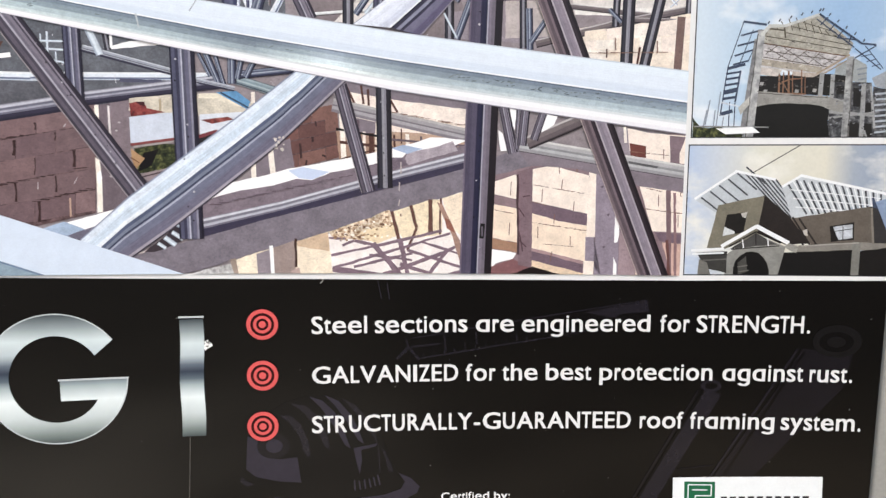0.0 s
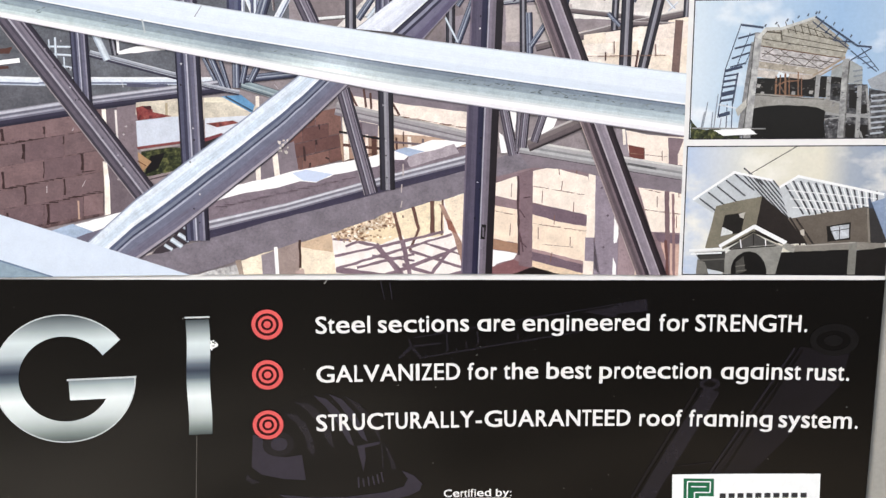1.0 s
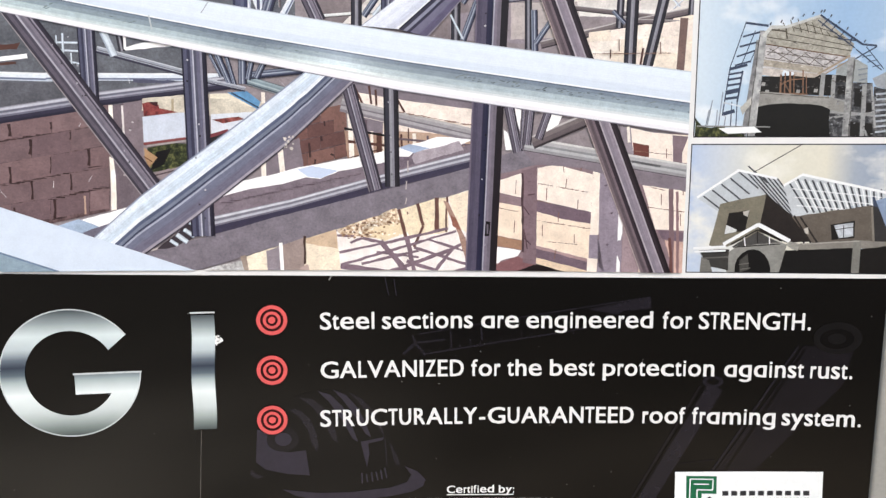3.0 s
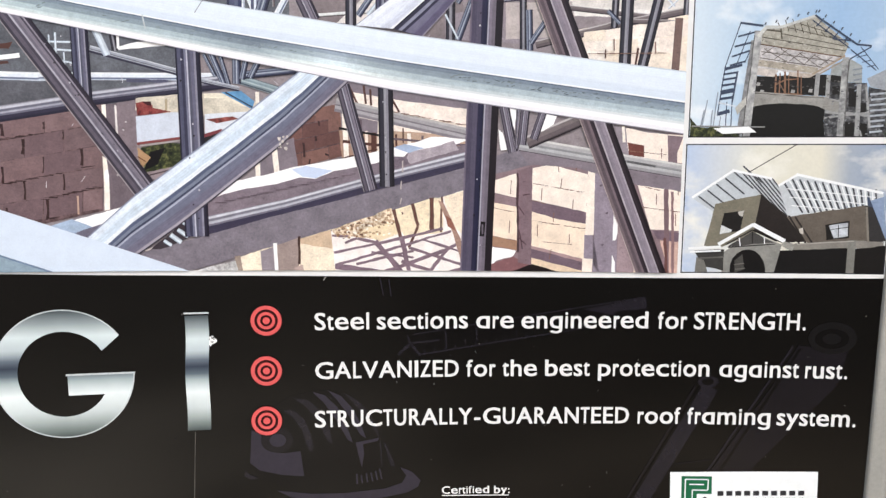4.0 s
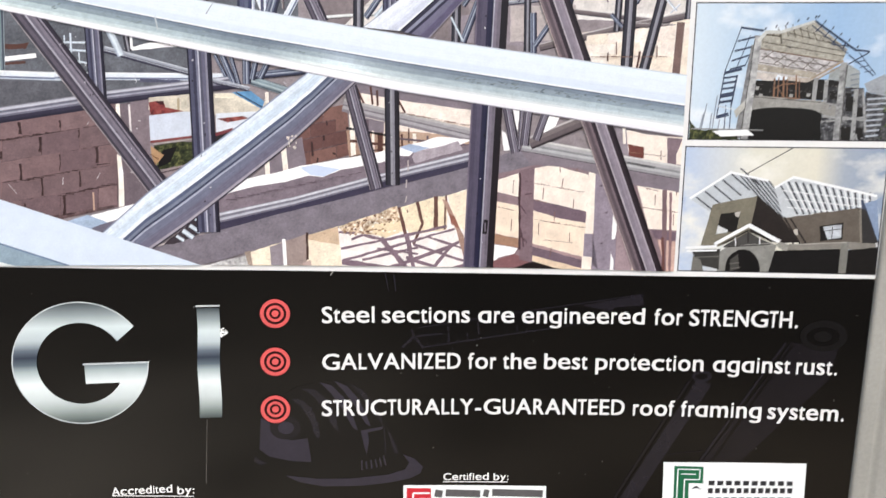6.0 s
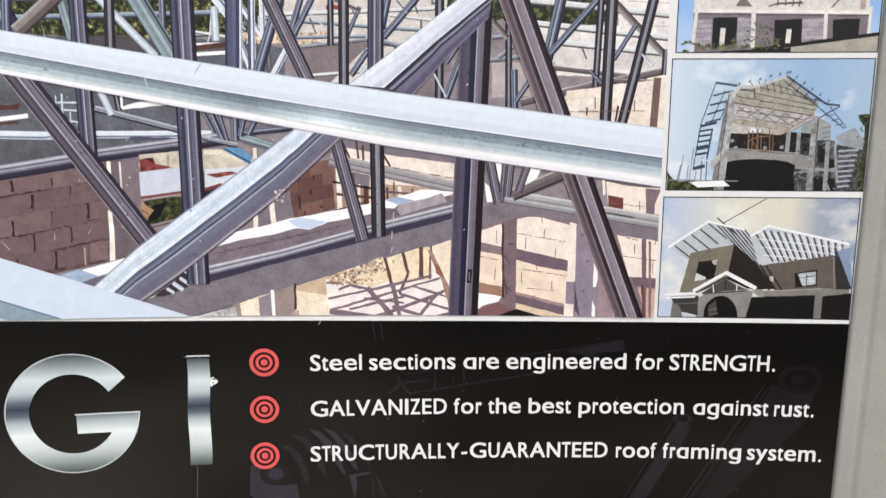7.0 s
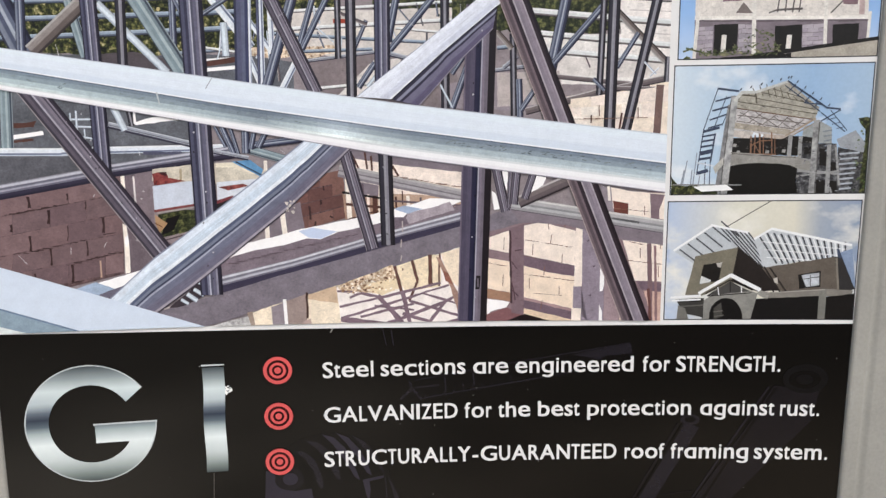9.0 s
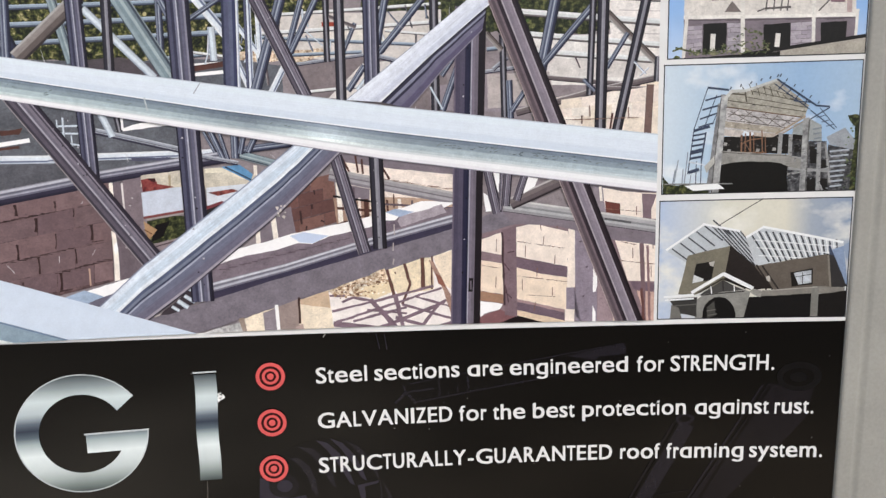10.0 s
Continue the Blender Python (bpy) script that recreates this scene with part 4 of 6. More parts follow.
big.poly("printed_ledge", ink(176, 190, 212), (-54.6, 263.6), (-39.3, 268.3), (-11.2, 262.7), (-32.8, 255.8))
big.poly("printed_ledge", LIT, (-60.3, 260.8), (-53.0, 263.0), (-34.5, 256.4), (-40.3, 250.8), (-60.6, 251.2))
big.poly("printed_wall", ink(126, 114, 124, vary=0.3, scale=120), (-60.6, 251.2), (-40.3, 250.8), (-34.7, 247.3), (-33.7, 240.4), (-56.5, 234.0), (-61.0, 234.1))

big.ribbon("printed_rail", bands((0, 150, 146, 156), (0.1, 212, 212, 218), (0.24, 132, 130, 140), (0.38, 190, 190, 198), (0.5, 124, 120, 132), (0.58, 68, 64, 84), (0.86, 72, 67, 86), (1, 118, 110, 118)), [(-322, 167), (-206, 192), (-61, 231), (76, 265)], [(-324, 139), (-207, 168), (-62, 207), (75, 239)])
big.poly("printed_beam", ink(135, 128, 136, vary=0.2, scale=40), (-408.3, 118.1), (-315.9, 142.1), (-228.6, 166.9), (-127.6, 191.1), (-42.7, 211.9), (42.4, 234.6), (127.5, 265.2), (180.2, 261.3), (212.8, 243.9), (180.5, 237.3), (140.5, 236.9), (42.3, 201.9), (-51.9, 174.9), (-145.8, 148.4), (-238.9, 122.3), (-276.7, 111.4), (-301.8, 102.7), (-347.4, 91.4))
big.strip("printed_edge", ink(206, 196, 192), (-398, 122), (-324, 147), 2.1)
for a, b in (((-42, 245), (-42, 229)), ((-44, 217), (-45, 205)), ((-44, 193), (-46, 184))):
    big.strip("printed_crack", ink(192, 182, 178), a, b, 1.7)
big.poly("printed_rubble", ink(70, 62, 68), (-390, 124), (-346, 161), (-330, 146), (-366, 127))
for a, b, w in (((-363, 144), (-349, 133), 7), ((-353, 151), (-339, 141), 6), ((-346, 162), (-333, 155), 7), ((-372, 136), (-362, 129), 5)):
    big.strip("printed_rod", PALE, a, b, w)

# sunlit blocks, columns and shadows on the right
big.poly("printed_wall", ink(150, 130, 134), (81.6, 224.7), (140.4, 239.4), (217.2, 236.1), (355, 294.7), (365.5, 72.7), (81.6, 75.4))
SUN = ink(246, 233, 220, vary=0.11)
SUN2 = ink(242, 224, 204, vary=0.11)
DUSK = ink(126, 108, 118)
GAP = ink(138, 108, 96, vary=0.2)
# narrow bay beside the post
big.poly("printed_wall", SUN, (81.6, 216.1), (120, 227.7), (120.2, 193.1), (81.6, 201.4))
big.poly("printed_wall", SUN2, (81.6, 187.5), (120.3, 180), (120.5, 131.8), (81.6, 139.4))
big.poly("printed_shade", ink(172, 138, 116), (81.6, 138.5), (120.5, 131.8), (120.6, 117.6), (81.6, 124.4))
big.poly("printed_yard", LIT, (81.6, 123.5), (119.8, 116.7), (114.6, 107.9), (90.3, 102.1), (81.6, 89.7))
big.poly("printed_crate", ink(142, 104, 106), (81.6, 96.8), (114.6, 108.8), (140.7, 99.5), (137.4, 79.9), (81.6, 80.8))
# bay between the columns
big.poly("printed_wall", SUN, (139.6, 234.3), (166, 239.2), (180.6, 236.5), (220, 225.8), (219.3, 172), (140, 190.2))
big.poly("printed_shade", DUSK, (140, 190.2), (219.3, 172), (219.7, 155.3), (179.9, 161.9), (140.1, 173.7))
big.poly("printed_wall", SUN2, (140.1, 173.7), (179.9, 161.9), (219.7, 155.3), (218.1, 104), (140.5, 124.4))
big.poly("printed_shade", ink(176, 150, 150), (140.5, 124.4), (218.1, 104), (218.2, 98.6), (140.6, 119.1))
big.poly("printed_shade", DUSK, (140.6, 120), (218.2, 99.5), (217.5, 87), (140.7, 107.5))
big.poly("printed_wall", ink(232, 210, 184), (140.7, 106.7), (217.5, 87), (215.9, 79.8), (172.2, 88.4), (140.7, 97.7))
big.poly("printed_shade", ink(36, 26, 28), (114.7, 87.4), (142.5, 97.7), (172.2, 88.4), (215.9, 80.7), (216, 75.3), (114.7, 76.6))
big.poly("printed_post", ink(136, 116, 122), (119.2, 231.1), (141.3, 237.7), (141.6, 95.9), (122.4, 99.8))
big.strip("printed_shade", ink(82, 62, 66), (120, 227.7), (122.4, 114.9), 3)
for a, b in (((122, 180.9), (130.7, 168.6)), ((123, 147.6), (128.4, 119.3)), ((122.2, 137), (133.6, 125.4)), ((127.9, 196.5), (138.2, 198.1))):
    big.strip("printed_crack", ink(92, 70, 76), a, b, 1.6)
for k, (p, q) in enumerate((((144.9, 212.7), (217.1, 199.9)), ((145.4, 159.6), (218.1, 148.3)), ((85, 178.8), (117.7, 172.2)), ((159.5, 129.5), (201.2, 125.5)), ((141.7, 189.4), (162.4, 183.9)))):
    big.edge("printed_joint", GAP, p, q, 12, 1.0, 50 + k)
for a, b in (((155.3, 206.6), (154.6, 189.2)), ((178, 237.3), (179, 228.7)), ((183.4, 220.1), (181.8, 206.3)), ((200.1, 190.5), (199.5, 176.5)), ((149.8, 154.3), (149.9, 137.6)),
             ((172.9, 171.6), (172.2, 158.4)), ((195.8, 140.6), (196, 127.3)), ((111.5, 217.4), (110.7, 198.4)), ((110, 160.1), (109.2, 142.5)), ((204.3, 242.2), (202.8, 230.2)), ((170.1, 118.7), (167.6, 104.5))):
    big.strip("printed_crack", GAP, a, b, 1.2)
# columns
big.poly("printed_post", SUN, (220.6, 240.4), (230.8, 238.6), (230.4, 139.4), (218.3, 139.5))
big.poly("printed_post", ink(156, 145, 156, vary=0.16, scale=50), (230, 238.6), (252.4, 226.4), (264.5, 153.2), (264.8, 76.7), (230.8, 77), (229.5, 139.4), (217.4, 139.5), (217.2, 105.8), (231.1, 105.6))
big.poly("printed_post", SUN, (215.4, 105.8), (230.2, 104.7), (229.1, 77), (215.1, 77.1))
big.poly("printed_post", LIT, (258.1, 169), (264.5, 154.9), (264.8, 142.6), (262.5, 132), (258.2, 131.2))
big.poly("printed_post", LIT, (257.8, 110.8), (262.4, 100), (263, 76.7), (257.8, 76.8))
for x, z in ((239.1, 210.1), (243.6, 125.1), (248.6, 170.8)):
    big.poly("printed_blot", ink(112, 100, 110), (x - 2.6, z), (x, z - 2), (x + 2.4, z + 0.4), (x + 0.3, z + 2))
big.poly("printed_wall", ink(172, 152, 156), (265.5, 148.8), (293.5, 104.3), (306.5, 76.5), (264.8, 76.7))
# bay behind the long brace
big.poly("printed_wall", SUN, (259.2, 292.8), (305, 284), (353.9, 280.3), (355.4, 241.1), (280.7, 250.2))
big.poly("printed_post", MAUVE2, (255.8, 292.9), (271.1, 291), (277.3, 250.2), (263.7, 252))
big.strip("printed_post", CREAM3, (267.7, 292.8), (269.9, 270.7), 4)
big.poly("printed_shade", ink(120, 74, 66), (275, 270.7), (298, 266.3), (298.5, 250), (277.2, 253.6))
big.poly("printed_post", ink(140, 122, 128), (330.4, 280.5), (352.3, 278.6), (344.7, 256.6), (345.3, 241.2), (332.6, 243))
big.poly("printed_wall", SUN, (290.2, 214), (326.2, 208.6), (357.1, 199.8), (359.2, 145.6), (311.1, 147.6))
big.poly("printed_wall", ink(214, 184, 170), (325.4, 131.6), (359.9, 128), (361.9, 76.3), (342.9, 76.3))
big.poly("printed_wall", SUN2, (290.2, 99.8), (297.4, 90.9), (303, 76.5), (289.1, 76.5))
big.poly("printed_shade", DUSK, (314.6, 145.8), (359.3, 142.1), (359.8, 129.7), (321.9, 133.4))
big.strip("printed_shade", ink(132, 110, 114), (331.4, 205.1), (337.7, 76.3), 6.5)
big.strip("printed_shade", ink(150, 122, 124), (340, 201.6), (346.4, 76.3), 4)
big.strip("printed_shade", ink(112, 78, 74), (332.2, 135.1), (337.7, 76.3), 4)
for k, (p, q) in enumerate((((302.4, 207.9), (324.7, 202.5)), ((299.8, 179.2), (355.6, 171.9)), ((278.7, 258.7), (331.3, 253.2)))):
    big.edge("printed_joint", GAP, p, q, 9, 1.3, 60 + k)
for a, b in (((318, 198.2), (318.5, 182.6)), ((348, 213.7), (348.7, 196.3)), ((295.8, 226), (295.4, 212.2)), ((322.6, 261.8), (323.1, 248.2)), ((346.3, 170.2), (346.9, 152.7))):
    big.strip("printed_crack", GAP, a, b, 1.2)
big.poly("printed_beam", MAUVE, (122, 259), (212, 250), (366, 223), (367, 200), (290, 211), (204, 235), (135, 241))
big.strip("printed_rail", bands((0, 214, 212, 208), (0.3, 184, 182, 182), (0.5, 150, 150, 152), (0.6, 190, 190, 190), (0.9, 160, 158, 160), (1, 90, 82, 88)), (123, 269), (366, 228), 19.9)
big.strip("printed_stain", ink(104, 104, 106, vary=0.4), (275, 244), (315, 237), 3.3)
big.strip("printed_rail", RAIL_BR, (133, 270), (211, 303), 18.3)
for pts in (((149.1, 312.3), (174.5, 307), (169.6, 295.3), (152.8, 285.3)), ((92.6, 288.4), (98.6, 284.1), (104.6, 260.3), (96.1, 259.6)), ((104.4, 319.4), (117, 315.9), (115.5, 287.3)), ((121.2, 315.9), (126.3, 315), (125.6, 292.3), (122.2, 292.3))):
    big.poly("printed_light", LIT, *pts)
for a, b, w in (((99, 323), (113, 257), 15), ((121, 323), (118, 262), 6), ((130, 321), (125, 267), 14), ((155, 314), (142, 275), 12)):
    big.strip("printed_truss_bar", BRACE, a, b, w)

# the sunlit yard with the truss's shadow
big.poly("printed_yard", ink(246, 238, 232, vary=0.1), (-144.2, 145.7), (-51.9, 174.9), (47.4, 204.5), (46.7, 77.8), (-141.1, 82.4))
big.poly("printed_rubble", RUBBLE, (-143.2, 149.2), (-94.6, 165.4), (-58.6, 178.5), (-50.4, 164.5), (-43.9, 145.2), (-76.7, 131.9), (-112.2, 138.8), (-137.6, 140.3))
big.poly("printed_wall", ink(240, 222, 190), (-94.9, 151.5), (-52.3, 157.6), (-44, 144.3), (-75, 131.8), (-103.6, 143))
big.poly("printed_wall", ink(242, 226, 198, vary=0.18), (-53.6, 176.7), (-0.5, 193.1), (14.8, 192.8), (14.4, 144), (-39, 136.3), (-45.6, 147))
big.poly("printed_wall", ink(246, 230, 208), (14.9, 194.6), (47.4, 204.5), (47, 138.2), (28.2, 151.7))
TREAD = ink(138, 118, 128, vary=0.2)
STAKE = ink(112, 82, 74, vary=0.2)
for a, b, w in (((-55.3, 176.7), (-45, 134.7), 5), ((-28.8, 184.9), (-20.7, 153.5), 4.5), ((-20.7, 153.5), (-34.1, 122.1), 4), ((-1.4, 193.1), (-1.1, 146.1), 6.5), ((13.2, 194.6), (11.8, 144.1), 3),
                ((-43.4, 173.1), (-42.6, 169.6), 2)):
    big.strip("printed_shade", STAKE, a, b, w)
for a, b, w in (((-142.7, 140.4), (-119, 139), 3), ((-124.4, 129.5), (-107.2, 136.1), 3.5), ((-107.2, 136.1), (-75.1, 128.3), 4), ((-140.1, 115.9), (-75, 129.2), 3.5), ((-75, 129.2), (14.4, 149.3), 4),
                ((-137.2, 98.2), (-52.9, 122.5), 4), ((-52.9, 122.5), (26.4, 145.6), 3.5), ((-109.1, 99.2), (-27.3, 117.6), 4)):
    big.strip("printed_shade", TREAD, a, b, w)
for a, b, w in (((-81.8, 132), (-41.6, 83.3), 7.5), ((-44.1, 136.4), (-33, 83.1), 7), ((-72.6, 85.8), (15.8, 117.6), 5.5), ((15.8, 117.6), (43.6, 131.2), 4), ((-14.1, 134), (41.7, 115.3), 3.5),
                ((-34.1, 122.1), (41.6, 97.6), 4), ((-8.8, 82.5), (21, 119.2), 4.5), ((-139, 96.5), (-53.7, 83.6), 8), ((-44.7, 102.9), (-0.1, 87.7), 5), ((-87.3, 116.3), (-27.4, 107.8), 3), ((24.2, 85.4), (43.3, 90.4), 7)):
    big.strip("printed_shade", TREAD, a, b, w)
big.poly("printed_crate", ink(176, 146, 132, vary=0.2), (8, 189.5), (15.6, 185.9), (29.9, 156), (40.1, 134.8), (41.6, 85.1), (37.4, 113.6), (29.8, 140.2), (18, 165))
big.poly("printed_crate", ink(150, 104, 90, vary=0.2), (18, 168.5), (26.6, 163.1), (33.3, 145.5), (21.3, 152.7))
big.poly("printed_wall", ink(246, 232, 210), (-276.7, 109.6), (-238.9, 122.3), (-188.3, 134.7), (-144.1, 149.2), (-137.7, 82.3), (-277.9, 87))
big.poly("printed_shade", ink(214, 190, 164), (-186.5, 136.4), (-144.1, 148.3), (-142.4, 121.2), (-186.8, 129.4))
big.poly("printed_post", MAUVE2, (-242.3, 118.9), (-220.4, 126.9), (-222.2, 85), (-240.6, 85.6))
big.poly("printed_post", ink(166, 150, 144), (-218.7, 127.8), (-188.1, 138.2), (-190.3, 83.9), (-218.8, 84.9))
big.strip("printed_post", LIT, (-221.9, 130.5), (-220.5, 84.9), 5)
big.strip("printed_shade", ink(78, 56, 50), (-188.1, 139.9), (-188.8, 99.7), 3.5)
big.poly("printed_rubble", ink(196, 174, 166), (-195.7, 94.7), (-184.6, 99.6), (-181, 83.6), (-195.3, 84.1))
big.strip("printed_post", ink(168, 152, 140), (-274.1, 113), (-270.5, 86.7), 8)
big.poly("printed_roof", mottled(150, (0.36, 150, 146, 146), (0.5, 200, 198, 196), (0.64, 232, 230, 228)), (-350.9, 86.4), (-314.4, 98), (-276.9, 106.2), (-272.1, 86.8), (-298.8, 82.5))

# flecks, chips and stains that roughen the photographed concrete and masonry
big.edge("printed_joint", MAUVE_DK, (-293.1, 188.3), (-92.9, 230.7), 24, 1.4, 36)
for k, (p, q) in enumerate((((214, 392), (326, 393)), ((-51, 312), (50, 294)))):
    big.edge("printed_joint", ink(146, 116, 102), p, q, 13, 1.5, 57 + k)
for x, z in ((251, 404), (308, 400)):
    big.strip("printed_joint", ink(146, 118, 106), (x, z + 8), (x + 1, z - 8), 1.5)
big.scatter("printed_pebble", [ink(150, 118, 92), ink(250, 242, 230), ink(190, 160, 130), ink(120, 92, 76)], ((-138, 148), (-54, 178), (-51, 141), (-136, 134)), 80, 2.4, 60, 1.3)

# near ledge at the foot of the brick wall
big.poly("printed_ledge", LIT, (-513, 158), (-416, 185), (-385, 200), (-387, 162), (-461, 140), (-483, 146))
big.poly("printed_ledge", ink(172, 188, 208), (-523, 156), (-489, 167), (-462, 155), (-476, 144), (-506, 149))
big.poly("printed_ledge", ink(120, 116, 130), (-486, 148), (-445, 163), (-452, 143), (-472, 137))

# the web's ink brightens where the photographed sheet caught the light
WEB = bands((0, 92, 100, 114), (0.12, 134, 144, 154), (0.4, 152, 162, 168), (0.7, 186, 196, 198), (1, 208, 214, 212), vary=0.09)
nt = WEB.node_tree
along = nt.nodes.new("ShaderNodeSeparateXYZ")
nt.links.new(coord(nt, "Object", (1, 1, 1)), along.inputs[0])
shift = nt.nodes.new("ShaderNodeMapRange")
shift.inputs["From Min"].default_value, shift.inputs["From Max"].default_value = -0.64, 0.36
nt.links.new(along.outputs["X"], shift.inputs["Value"])
tone = ramp(nt, shift.outputs[0], [(0.0, (0.62, 0.66, 0.66, 1)), (0.3, (0.55, 0.58, 0.6, 1)), (0.4, (0.42, 0.44, 0.47, 1)), (0.46, (0.7, 0.72, 0.72, 1)), (0.5, (1, 1, 1, 1)), (0.55, (0.75, 0.76, 0.76, 1)), (0.62, (0.54, 0.56, 0.58, 1)), (1.0, (0.58, 0.61, 0.64, 1))])
mix = nt.nodes.new("ShaderNodeVectorMath")
mix.operation = "MULTIPLY"
body = nt.nodes["Principled BSDF"].inputs["Base Color"]
nt.links.new(body.links[0].from_socket, mix.inputs[0])
nt.links.new(tone, mix.inputs[1])
gain = nt.nodes.new("ShaderNodeVectorMath")
gain.operation = "SCALE"
gain.inputs["Scale"].default_value = 1.75
nt.links.new(mix.outputs[0], gain.inputs[0])
nt.links.new(gain.outputs[0], body)

# near truss: posts, braces, the long bright chord
big.strip("printed_post", POST, (-465, 627), (-464, 319), 22.4)
big.strip("printed_post", POST, (-330, 630), (-327, 141), 32.4)
big.strip("printed_brace", ink(70, 66, 76), (-534.5, 432.7), (-491.6, 372.2), 7)
big.strip("printed_brace", BRACE, (-554.6, 447.8), (-387.7, 198.6), 33, 32)
big.strip("printed_brace", BRACE, (-124, 348), (-87, 204), 19.9)
big.strip("printed_post", POST_SM, (-65, 352), (-64, 209), 20.8)
big.strip("printed_post", bands((0, 124, 114, 128), (0.1, 88, 82, 100), (0.3, 96, 90, 108), (0.4, 50, 48, 72), (0.52, 44, 44, 68), (0.56, 176, 174, 184), (0.6, 132, 124, 136), (0.76, 122, 114, 124), (0.8, 40, 34, 40), (1, 42, 34, 40)), (79, 555), (61, 73), 44.8)
big.strip("printed_mark", SHADE, (72, 159), (70, 138), 6.6)
big.strip("printed_mark", ink(120, 112, 122), (71, 155), (71, 141), 2.5)
RAKE = bands((0, 150, 158, 176), (0.06, 226, 234, 243), (0.28, 210, 222, 233), (0.385, 234, 239, 245), (0.44, 96, 104, 126), (0.52, 130, 136, 152), (0.56, 70, 74, 96), (0.6, 176, 180, 194), (0.64, 122, 124, 142), (0.9, 120, 117, 134), (0.95, 170, 164, 172), (1, 74, 68, 80))
big.ribbon("printed_rake", RAKE, [(-487.4, 128.2), (-405.7, 200), (-329.4, 256.2), (-262.8, 304.6), (-179.2, 369)], [(-418.5, 108.2), (-351.5, 155.2), (-292.4, 201), (-207.7, 267.2), (-104.3, 362.7)])
big.ribbon("printed_rake", bands((0, 150, 156, 172), (0.05, 236, 240, 247), (0.5, 228, 232, 241), (0.85, 214, 218, 230), (1, 240, 242, 248)), [(-105, 428), (-9, 500), (87, 575)], [(-54, 424), (32, 497), (123, 571)])
big.ribbon("printed_rake_web", bands((0, 34, 32, 44), (0.1, 62, 60, 78), (0.24, 150, 150, 166), (0.34, 60, 58, 78), (0.46, 124, 120, 140), (0.9, 104, 98, 122), (1, 150, 144, 156)), [(-54, 424), (19, 488), (101, 554)], [(-13, 414), (44, 475), (95, 522)])
for p, q, n in (((-482, 417), (-465, 325), 6), ((-335, 392), (-325, 151), 9), ((-520, 409), (-395, 213), 12), ((142, 515), (318, 82), 14), ((-62, 339), (-61, 217), 6), ((75, 531), (62, 86), 14)):
    rn = random.Random(n * 7)
    for k in range(n):
        u = (k + rn.random()) / n
        x, z = p[0] + (q[0] - p[0]) * u + rn.uniform(-7, 7), p[1] + (q[1] - p[1]) * u
        r = rn.uniform(0.7, 1.7)
        big.poly("printed_screw", SHADE if k % 3 else ink(206, 204, 208), (x - r, z), (x, z - r), (x + r, z), (x, z + r))
rnd = random.Random(21)
bx, bz = (-207, 271)
for k in range(12):
    x, z, r = bx + rnd.uniform(-7, 7), bz + rnd.uniform(-9, 9), rnd.uniform(1, 3.2)
    big.poly("printed_blot", ink(214, 206, 198, vary=0.2), *[(x + r * rnd.uniform(0.5, 1.3) * math.cos(j), z + r * rnd.uniform(0.5, 1.4) * math.sin(j)) for j in (0, 1.2, 2.5, 3.7, 5.0)])
big.strip("printed_brace", BRACE_BR, (122, 570), (322, 64), 40.7)
big.ribbon("printed_chord", bands((0, 206, 214, 222), (0.08, 230, 239, 245), (0.5, 228, 236, 244), (0.9, 219, 228, 238), (1, 244, 247, 250), vary=0.03), [(-624, 504), (-583, 497), (-288, 454), (-48, 419), (361, 367)], [(-604.3, 472.2), (-569.8, 467.3), (-290, 418.5), (-49.5, 381.5), (362.2, 324)])
big.ribbon("printed_chord_web", WEB, [(-604.3, 472.2), (-569.8, 467.3), (-290, 418.5), (-49.5, 381.5), (362.2, 324)], [(-607, 452), (-571.9, 445.5), (-291.3, 396.3), (-50, 356), (363.3, 297.1)])
big.ribbon("printed_chord_lip", bands((0, 222, 226, 226), (0.4, 246, 246, 246), (0.85, 238, 236, 238), (1, 150, 146, 156), vary=0.03), [(-607, 452), (-571.9, 445.5), (-291.3, 396.3), (-50, 356), (363.3, 297.1)], [(-630, 450), (-589, 441), (-293, 386), (-50, 341), (364, 280)])
big.scatter("printed_stain", [ink(116, 126, 130), ink(134, 144, 146), ink(98, 106, 110)], ((26, 366), (359, 320), (359, 311), (26, 358)), 70, 1.7, 71, 2.6)
big.scatter("printed_stain", [ink(150, 162, 164), ink(126, 138, 142)], ((-572, 462), (-163, 396), (-164, 385), (-573, 453)), 40, 1.5, 72, 3.0)
big.strip("printed_scratch", ink(196, 202, 204), (-384, 437), (-381, 419), 2.1)
big.strip("printed_scratch", ink(170, 176, 184), (-307, 456), (-317, 441), 1.2)
big.poly("printed_chord", ink(214, 224, 236, vary=0.04), (-656, 211), (-615, 195), (-521, 160), (-329, 89), (-329, 73), (-519, 92), (-621, 133), (-663, 149))
big.poly("printed_chord_web", bands((0, 150, 168, 180), (1, 190, 204, 204)), (-663, 149), (-621, 133), (-519, 95), (-528, 80), (-670, 89))
big.strip("printed_edge", ink(120, 138, 160), (-663, 150), (-519, 95), 2.5)
big.poly("printed_chord_lip", ink(226, 232, 230), (-667, 121), (-624, 108), (-588, 96), (-670, 89))

# ---- the three smaller photographs ----
OUTLINE = ink(52, 52, 56)


